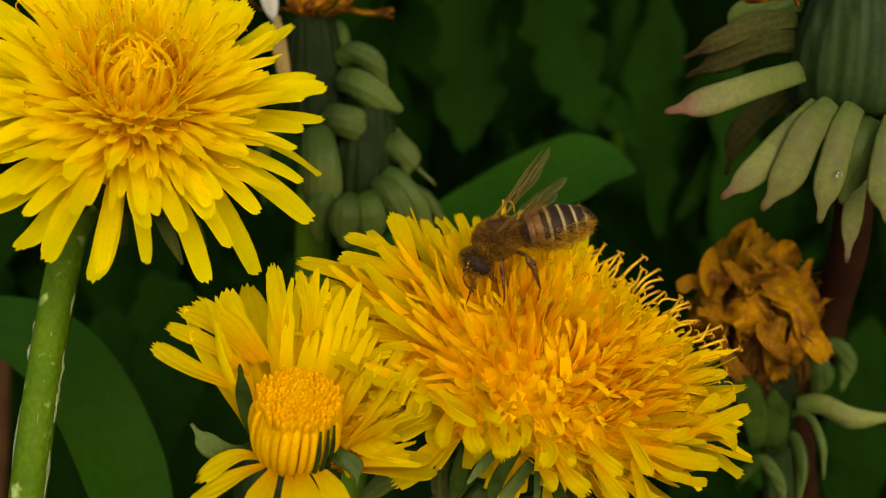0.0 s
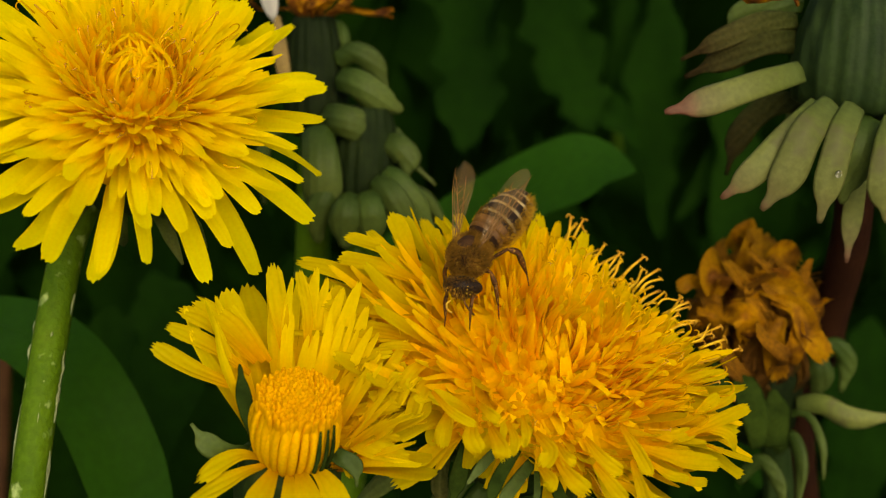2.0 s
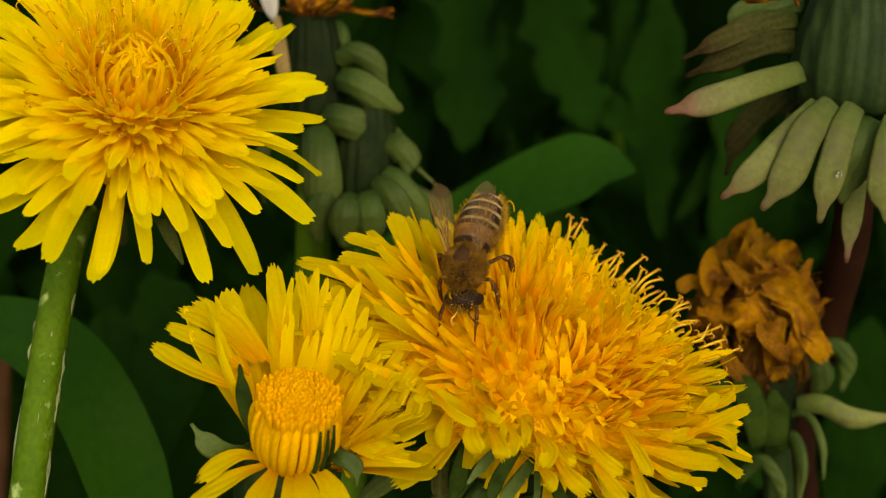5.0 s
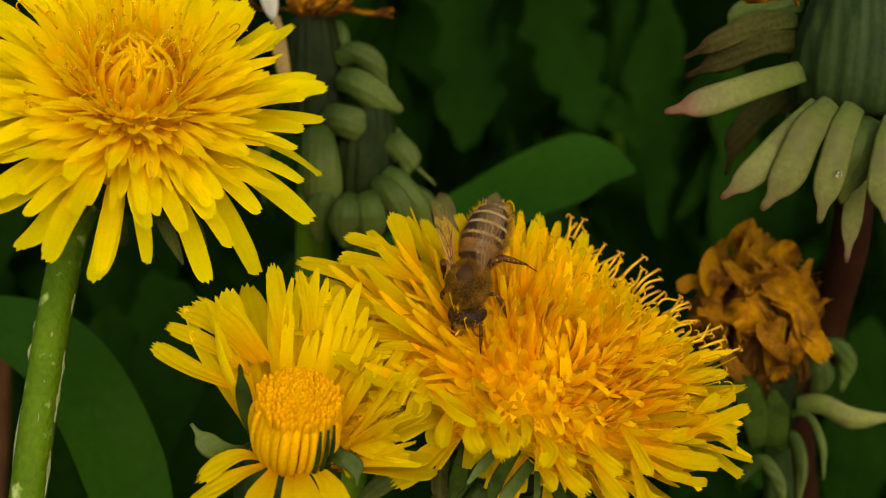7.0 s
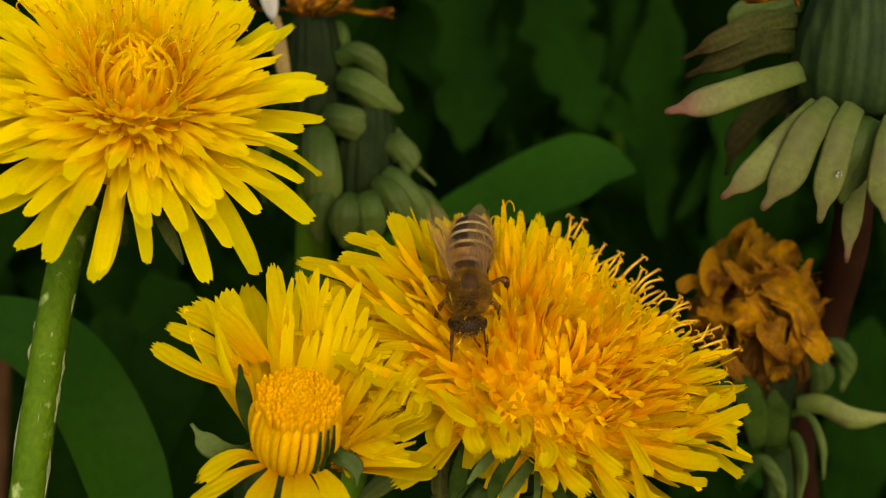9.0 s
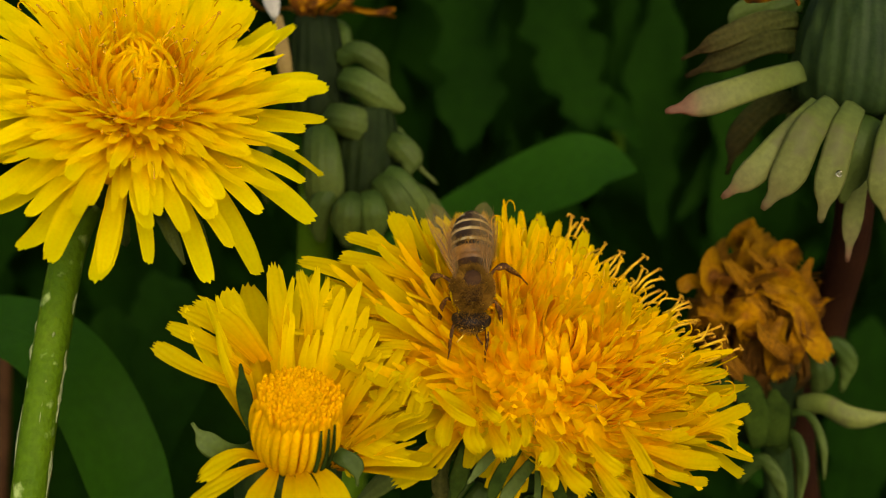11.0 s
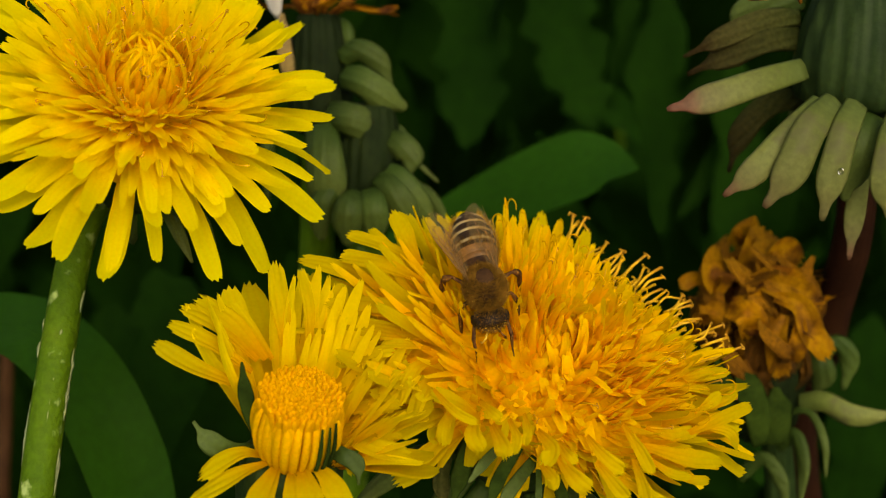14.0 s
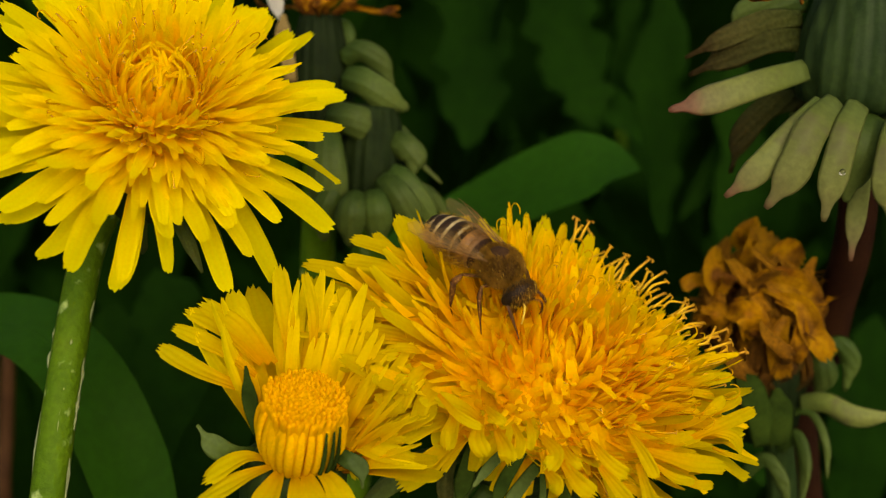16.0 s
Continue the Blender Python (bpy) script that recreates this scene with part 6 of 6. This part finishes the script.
# head with eyes, feelers and tongue; its own space starts at the neck
head = part("head", ball(bmesh.new(), (0, 0.85 * MM, -0.4 * MM), (1.52 * MM, 1.0 * MM, 1.5 * MM), 26, 16), M_SHELL, bee, "dark head with tawny hairs", Matrix.Translation((0, 3.5 * MM, -0.6 * MM)))
for s in (-1, 1):
    part("eye", ball(bmesh.new(), (s * 1.25 * MM, 0.85 * MM, -0.25 * MM), (0.36 * MM, 0.52 * MM, 0.98 * MM), 16, 12, Matrix.Rotation(-s * 0.25, 4, "Y")), M_EYE, head, "glossy black eye")
    bm = bmesh.new()
    pts = [(s * 0.35 * MM, 1.7 * MM, -0.2 * MM), (s * 0.7 * MM, 2.2 * MM, 0.25 * MM), (s * 0.9 * MM, 2.45 * MM, 0.25 * MM), (s * 1.05 * MM, 2.9 * MM, -0.4 * MM), (s * 1.0 * MM, 3.1 * MM, -1.2 * MM)]
    sweep(bm, pts, [(0, 0.09 * MM), (0.45, 0.08 * MM), (0.5, 0.10 * MM), (1, 0.09 * MM)], [(0, 0.09 * MM), (0.45, 0.08 * MM), (0.5, 0.10 * MM), (1, 0.09 * MM)], (0, 0, 1), 18, 7)
    part("antenna", bm, M_POLLEN if s > 0 else M_LEG, head, "feeler coated in yellow pollen" if s > 0 else "brown feeler")
raw_part("face_hair", hairs(bmesh.new(), (0, 0.85 * MM, -0.4 * MM), (1.38 * MM, 0.93 * MM, 1.45 * MM), 2600, 0.42 * MM, 3, -0.2, lambda n: abs(n.x) < 0.88), M_HAIR, head, "tawny face hairs")
bm = bmesh.new()
for _ in range(60):
    n = Vector((rp.gauss(0, 1), abs(rp.gauss(0, 1)), rp.gauss(0, 1))).normalized()
    bmesh.ops.create_icosphere(bm, subdivisions=1, radius=rp.uniform(0.03, 0.07) * MM, matrix=Matrix.Translation((n.x * 1.5 * MM, 0.85 * MM + n.y * 1.05 * MM, -0.4 * MM + n.z * 1.5 * MM)))
part("pollen_grains", bm, M_POLLEN, head, "yellow pollen grains")
bm = bmesh.new()
sweep(bm, [(0, 1.2 * MM, -1.9 * MM), (0, 1.6 * MM, -2.9 * MM), (0, 1.5 * MM, -4.0 * MM)], [(0, 0.42 * MM), (0.5, 0.22 * MM), (1, 0.07 * MM)], [(0, 0.3 * MM), (0.5, 0.18 * MM), (1, 0.06 * MM)], (0, 1, 0), 10, 8)
part("tongue", bm, M_LEG, head, "brown tongue and jaws")

# abdomen in overlapping rings; its own space starts at the waist
abdomen = part("abdomen", ball(bmesh.new(), (0, -3.3 * MM, -0.1 * MM), (1.65 * MM, 3.4 * MM, 1.45 * MM), 20, 14), M_SHELL, bee, "striped abdomen", Matrix.Translation((0, -0.2 * MM, 0)))
PROFILE = [(0, 0.98), (0.12, 1.64), (0.35, 1.91), (0.6, 1.82), (0.8, 1.44), (0.93, 0.85), (1, 0.28)]
LENGTH = 6.9
for i, (a, b, cols) in enumerate([(0.0, 0.20, (M_FUR, M_AMBER)), (0.17, 0.38, (M_AMBER, M_SHELL)), (0.35, 0.55, (M_PALEHAIR, M_SHELL)), (0.52, 0.71, (M_PALEHAIR, M_SHELL)),
                                  (0.68, 0.86, (M_PALEHAIR, M_SHELL)), (0.84, 1.0, (M_SHELL, M_SHELL))]):
    bm = bmesh.new()
    rings = []
    for k in range(7):
        u = a + (b - a) * k / 6
        r = between(PROFILE, u) * MM * (1 + 0.05 * math.sin(math.pi * min(1, k / 5))) * (0.94 if k == 6 else 1)
        y = -LENGTH * u * MM
        z = -0.55 * MM * u * u
        rings.append([bm.verts.new((r * math.cos(q), y, z + r * 0.9 * math.sin(q))) for q in (2 * math.pi * j / 28 for j in range(28))])
    for k, (r0, r1) in enumerate(zip(rings, rings[1:])):
        for j in range(28):
            f = bm.faces.new((r0[j], r0[(j + 1) % 28], r1[(j + 1) % 28], r1[j]))
            f.material_index = 0 if k < (3 if i < 2 else 1) else 1
    bm.faces.new(rings[0])
    bm.faces.new(rings[-1][::-1])
    part("tergite", bm, cols, abdomen, "dark brown ring with a pale edge")
raw_part("fur", hairs(bmesh.new(), (0, -3.0 * MM, -0.1 * MM), (1.92 * MM, 3.5 * MM, 1.75 * MM), 9000, 0.42 * MM, 4, 1.2, lambda n: n.y > -0.9 and (n.y > 0.1 or n.z < 0.15)), M_HAIR, abdomen,
         "tawny fur")
bm = bmesh.new()
for u in (0.36, 0.53, 0.69, 0.83):
    rr = random.Random(int(u * 100))
    for _ in range(520):
        q = rr.uniform(-0.5, math.pi + 0.5)
        v = u + rr.uniform(-0.015, 0.02)
        r = between(PROFILE, v) * MM * 1.03
        p = Vector((r * math.cos(q), -LENGTH * v * MM, -0.55 * MM * v * v + 0.9 * r * math.sin(q)))
        d = Vector((0.35 * math.cos(q), -1, 0.35 * math.sin(q))).normalized()
        s = Vector((-math.sin(q), 0, math.cos(q))) * 0.018 * MM
        bm.faces.new((bm.verts.new(p - s), bm.verts.new(p + s), bm.verts.new(p + d * rr.uniform(0.04, 0.17) * MM)))
fringe = hairs(bmesh.new(), (0, -3.2 * MM, -0.35 * MM), (1.92 * MM, 3.4 * MM, 1.6 * MM), 5200, 0.75 * MM, 9, 0.9, lambda n: abs(n.x) > 0.45 and n.z < 0.5)
raw_part("fringe", fringe, M_FRINGE, abdomen, "golden hair along the sides")
raw_part("hair_bands", bm, M_PALEHAIR, abdomen, "cream hair bands")


# wings: a thin film with raised veins; root at the origin, running along -Y
def wing(length, width, s):
    bm = bmesh.new()
    rows = []
    for i in range(25):
        u = 1 - (1 - i / 24) ** 1.4
        front = width * between([(0, 0.03), (0.3, 0.12), (0.7, 0.2), (0.86, 0.16), (0.94, 0.04), (1, -0.22)], u)
        rear = -width * between([(0, 0.04), (0.25, 0.35), (0.6, 0.72), (0.80, 0.76), (0.9, 0.66), (0.96, 0.5), (1, 0.3)], u)
        rows.append([bm.verts.new((s * (front + (rear - front) * k / 6), -length * u, 0.1 * MM * math.sin(6 * u + k))) for k in range(7)])
    for r0, r1 in zip(rows, rows[1:]):
        for k in range(6):
            bm.faces.new((r0[k], r0[k + 1], r1[k + 1], r1[k]))
    return bm


def veins(length, width, s):
    bm = bmesh.new()
    for pts in ([(0, 0), (-0.12, 0.3), (-0.19, 0.7), (-0.1, 0.95)], [(0, 0), (0.05, 0.35), (0.0, 0.7), (-0.1, 0.85)], [(0.02, 0.1), (0.28, 0.45), (0.4, 0.8)],
                [(0.05, 0.35), (0.28, 0.5)], [(0.0, 0.6), (0.35, 0.68)], [(0.28, 0.45), (0.55, 0.6)]):
        sweep(bm, [(-s * a * width, -b * length, 0.1 * MM * math.sin(6 * b + 3) + 0.02 * MM) for a, b in pts], [(0, 0.040 * MM), (1, 0.018 * MM)], [(0, 0.035 * MM), (1, 0.018 * MM)], (0, 0, 1), 8, 5)
    return bm


WINGS = {}
for s, side in ((1, "right"), (-1, "left")):
    for kind, length, width, place in (("forewing", 8.2 * MM, 2.1 * MM, (s * 1.15 * MM, 1.9 * MM, 1.15 * MM)), ("hindwing", 6.0 * MM, 1.6 * MM, (s * 1.2 * MM, 0.9 * MM, 1.0 * MM))):
        w = part(kind, wing(length, width, s), M_WING, bee, "clear brownish veined wing", Matrix.Translation(place))
        part("vein_net", veins(length, width, s), M_AMBER, w, "brown wing veins")
        WINGS[side, kind] = (w, place, s)


# legs: root at the origin; out is +X for the right side
def leg_mesh(points, s, stout):
    bm = bmesh.new()
    p = [Vector((s * a * 0.62 * MM, b * MM, (c - 0.16 * a * a) * MM)) for a, b, c in points]
    for (a, b, r0, rm, r1) in ((p[0], p[1], 0.16, 0.21, 0.15), (p[1], p[2], 0.12, 0.20 * stout, 0.22 * stout), (p[2], p[3], 0.17 * stout, 0.17 * stout, 0.10), (p[3], p[4], 0.08, 0.07, 0.05)):
        sweep(bm, [a, (a + b) / 2, b], [(0, r0 * MM), (0.5, rm * MM), (1, r1 * MM)], [(0, r0 * MM), (0.5, rm * 0.75 * MM), (1, r1 * 0.7 * MM)], (0, 0.2, 1), 6, 7)
    return bm


LEGS = {}
for s, side in ((1, "right"), (-1, "left")):
    for which, place, pts, stout in (
            ("fore", (s * 0.8 * MM, 3.0 * MM, -1.1 * MM), [(0, 0, 0), (0.9, 0.9, -0.5), (1.2, 1.9, -1.3), (1.1, 2.4, -2.3), (1.2, 2.9, -3.0)], 0.85),
            ("middle", (s * 1.0 * MM, 1.6 * MM, -1.3 * MM), [(0, 0, 0), (1.9, 0.4, 1.0), (2.5, 0.6, 0.4), (2.6, 0.9, -1.6), (2.8, 1.3, -2.6)], 1.15),
            ("hind", (s * 1.0 * MM, 0.3 * MM, -1.2 * MM), [(0, 0, 0), (2.6, -0.7, 1.6), (3.6, -1.1, 1.9), (3.7, -1.2, -0.4), (3.8, -0.8, -1.3)], 1.7)):
        lg = part(which + "leg" if which != "middle" else "middle_leg", leg_mesh(pts, s, stout), M_LEG, bee, "brown jointed leg", Matrix.Translation(place))
        LEGS[side, which] = (lg, place, s)


def bee_motion():
    walk(bee, [
    (0.0, pose(0.00620, 0.09435, 0.17743, -14.8, -1.6, 97.5)),
    (0.5, pose(0.00708, 0.09393, 0.17733, -6.5, -3.3, 126.7)),
    (1.0, pose(0.00640, 0.09371, 0.17693, -8.1, -4.1, 131.5)),
    (1.5, pose(0.00483, 0.09360, 0.17707, -12.9, 12.1, 158.3)),
    (2.0, pose(0.00297, 0.09354, 0.17678, -15.8, 4.7, 150.4)),
    (2.5, pose(0.00338, 0.09348, 0.17666, -20.7, 8.8, 159.0)),
    (3.0, pose(0.00291, 0.09305, 0.17580, -21.0, 14.8, 175.3)),
    (3.5, pose(0.00262, 0.09308, 0.17564, -30.4, 6.7, 166.1)),
    (4.0, pose(0.00238, 0.09332, 0.17631, -22.9, 6.8, 166.2)),
    (6.5, pose(0.00215, 0.09292, 0.17531, -28.3, 2.3, 161.3)),
    (7.0, pose(0.00256, 0.09278, 0.17491, -32.6, 2.5, 161.5)),
    (7.5, pose(0.00200, 0.09243, 0.17438, -24.9, 7.9, 167.4)),
    (8.0, pose(0.00254, 0.09260, 0.17468, -27.5, 4.4, -174.9)),
    (8.5, pose(0.00267, 0.09255, 0.17453, -29.4, 3.6, -175.9)),
    (9.0, pose(0.00224, 0.09238, 0.17423, -27.1, -1.7, 178.0)),
    (11.5, pose(0.00263, 0.09253, 0.17461, -24.5, -0.7, 179.2)),
    (12.0, pose(0.00329, 0.09261, 0.17480, -22.1, 7.2, -171.6)),
    (12.5, pose(0.00364, 0.09252, 0.17454, -25.5, 8.0, -170.7)),
    (13.0, pose(0.00290, 0.09242, 0.17425, -29.0, 7.3, -171.5)),
    (13.5, pose(0.00281, 0.09229, 0.17396, -29.7, 6.3, -172.7)),
    (14.0, pose(0.00307, 0.09239, 0.17432, -23.2, 6.8, -172.1)),
    (14.5, pose(0.00321, 0.09220, 0.17382, -26.3, 7.8, -171.0)),
    (15.0, pose(0.00339, 0.09209, 0.17358, -26.1, 8.7, -169.9)),
    (15.2, pose(0.00290, 0.09279, 0.17532, -13.7, -2.9, -164.6)),
    (15.4, pose(0.00352, 0.09288, 0.17550, -9.4, 2.1, -155.7)),
    (15.6, pose(0.00422, 0.09267, 0.17485, -16.2, 6.8, -148.9)),
    (15.8, pose(0.00411, 0.09262, 0.17462, -19.8, 8.6, -146.2)),
    (16.0, pose(0.00344, 0.09300, 0.17555, -7.3, 8.4, -139.2)),
    ])
    # the head dips into the florets and lifts again
    walk(head, [(t, pose(0, 0.0035, -0.0006, dip - 14, 0, turn)) for t, dip, turn in (
        (0, -28, 8), (0.5, -30, 0), (1, -22, -8), (1.5, -25, 0), (2, -32, 6), (3, -40, -5), (4, -34, 4), (6.5, -40, 0), (7, -42, 5), (8, -44, -6), (9, -40, 4), (11.5, -42, -4),
        (12.5, -36, 6), (13.5, -44, 0), (14.5, -38, 5), (15.2, -22, -6), (15.6, -34, 4), (16, -20, -4))])
    walk(abdomen, [(t, pose(0, -0.0002, 0, up, 0, turn)) for t, up, turn in ((0, 4, 3), (1, -6, -4), (2, -10, -14), (3, -4, 0), (4, -5, -6), (7, -5, -6), (9, -3, 0), (12, -3, 2), (15, -4, 0), (15.6, -6, 4), (16, -8, 4))])
    # wings: lifted at first, folded while feeding, lifted again as it turns
    for (side, kind), (w, place, s) in WINGS.items():
        more = 5 if kind == "hindwing" else 0
        shut = 9 if side == "left" else -11
        walk(w, [(t, pose(*place, -lift, s * 10, s * (spread + more - (shut if t > 2.2 else 0)))) for t, lift, spread in (
            (0, 30, 16), (0.5, 30, 18), (1, 33, 14), (1.5, 28, 14), (2, 24, 14), (2.5, 18, 12), (3, 14, 11), (3.5, 10, 9), (4, 10, 9), (7, 10, 11), (8, 8, 12), (9, 8, 8), (12, 8, 10),
            (15, 6, 6), (15.2, 11, 10), (15.4, 12, 12), (15.6, 8, 9), (16, 10, 11))])
    # legs shift their hold
    rl = random.Random(5)
    for (side, which), (lg, place, s) in LEGS.items():
        rows = []
        for t in (0, 0.5, 1, 1.5, 2, 2.5, 3, 3.5, 4, 5, 6.5, 7, 7.5, 8, 8.5, 9, 10, 11.5, 12, 12.5, 13, 13.5, 14, 14.5, 15, 15.3, 15.6, 16):
            swing, lift = rl.uniform(-14, 14), rl.uniform(-8, 10)
            if (side, which) == ("left", "hind") and (6.4 < t < 7.2 or 11.4 < t < 13.2):
                swing, lift = -14, 48
            if (side, which) == ("left", "hind") and 1.8 < t < 4.2:
                swing, lift = -8, 6
            rows.append((t, pose(*place, 0, -s * lift, s * swing)))
        walk(lg, rows)



# ---- what moves ----
def swaying(ob, rows):
    """A stem that swings by small shifts."""
    rest = ob.matrix_basis.copy()
    walk(ob, [(t, Matrix.Translation(Vector(d)) @ rest) for t, d in rows])


def motions():
    swaying(tall, [(0, (0, 0, 0)), (9, (0.00005, 0, 0)), (11.5, (0.000199, -0.000042, -0.00009)), (12, (0.000447, -0.000231, -0.000495)), (12.5, (0.000348, -0.000021, -0.000045)), (13, (0.000497, 0.000084, 0.00018)), (13.5, (0.000298, 0.000105, 0.000225)), (14, (0.000646, -0.000042, -0.00009)), (14.5, (0.000149, -0.000021, -0.000045)), (15, (0.000348, -0.000105, -0.000225)), (15.5, (0.001143, -0.000609, -0.001306)), (16, (0.001441, -0.000399, -0.000855))])
    swaying(main, [(0, (0, 0, 0)), (9, (0, 0, 0)), (11.5, (0, 0, 0)), (12, (-0.00005, -0.000042, -0.000091)), (13, (0.00005, -0.000021, -0.000045)), (14.5, (-0.00005, -0.000042, -0.000091)), (15, (0, -0.000042, -0.000091)), (15.5, (0.0001, -0.000127, -0.000273)), (16, (0.000201, -0.00017, -0.000364))])
    swaying(small, [(0, (0, 0, 0)), (9, (0, 0, 0)), (11.5, (0, 0, 0)), (12, (0, -0.000041, -0.000088)), (13, (0.000048, -0.00002, -0.000044)), (14.5, (-0.000048, -0.000041, -0.000088)), (15, (0, -0.000041, -0.000088)), (15.5, (0.000097, -0.000102, -0.000219)), (16, (0.000193, -0.000143, -0.000306))])
    swaying(upper, [(0, (0, 0, 0)), (9, (0, 0, 0)), (11.5, (0.000253, 0, 0)), (12, (0.000695, 0, 0)), (12.5, (0.000063, 0, 0)), (13, (0.000126, 0.000027, 0.000057)), (14, (0.000189, -0.000027, -0.000057)), (15, (0.000189, 0, 0)), (15.5, (0.001073, -0.000027, -0.000057)), (16, (0.000189, -0.000027, -0.000057))])
    swaying(lower, [(0, (0, 0, 0)), (9, (0, 0, 0)), (11.5, (0.000243, 0, 0)), (12, (0.000608, 0, 0)), (12.5, (0.000061, 0, 0)), (13, (0.000061, 0.000026, 0.000055)), (14, (0.000061, -0.000026, -0.000055)), (15, (0.000243, 0, 0)), (15.5, (0.000851, -0.000026, -0.000055)), (16, (0.000243, -0.000026, -0.000055))])
    bee_motion()


motions()
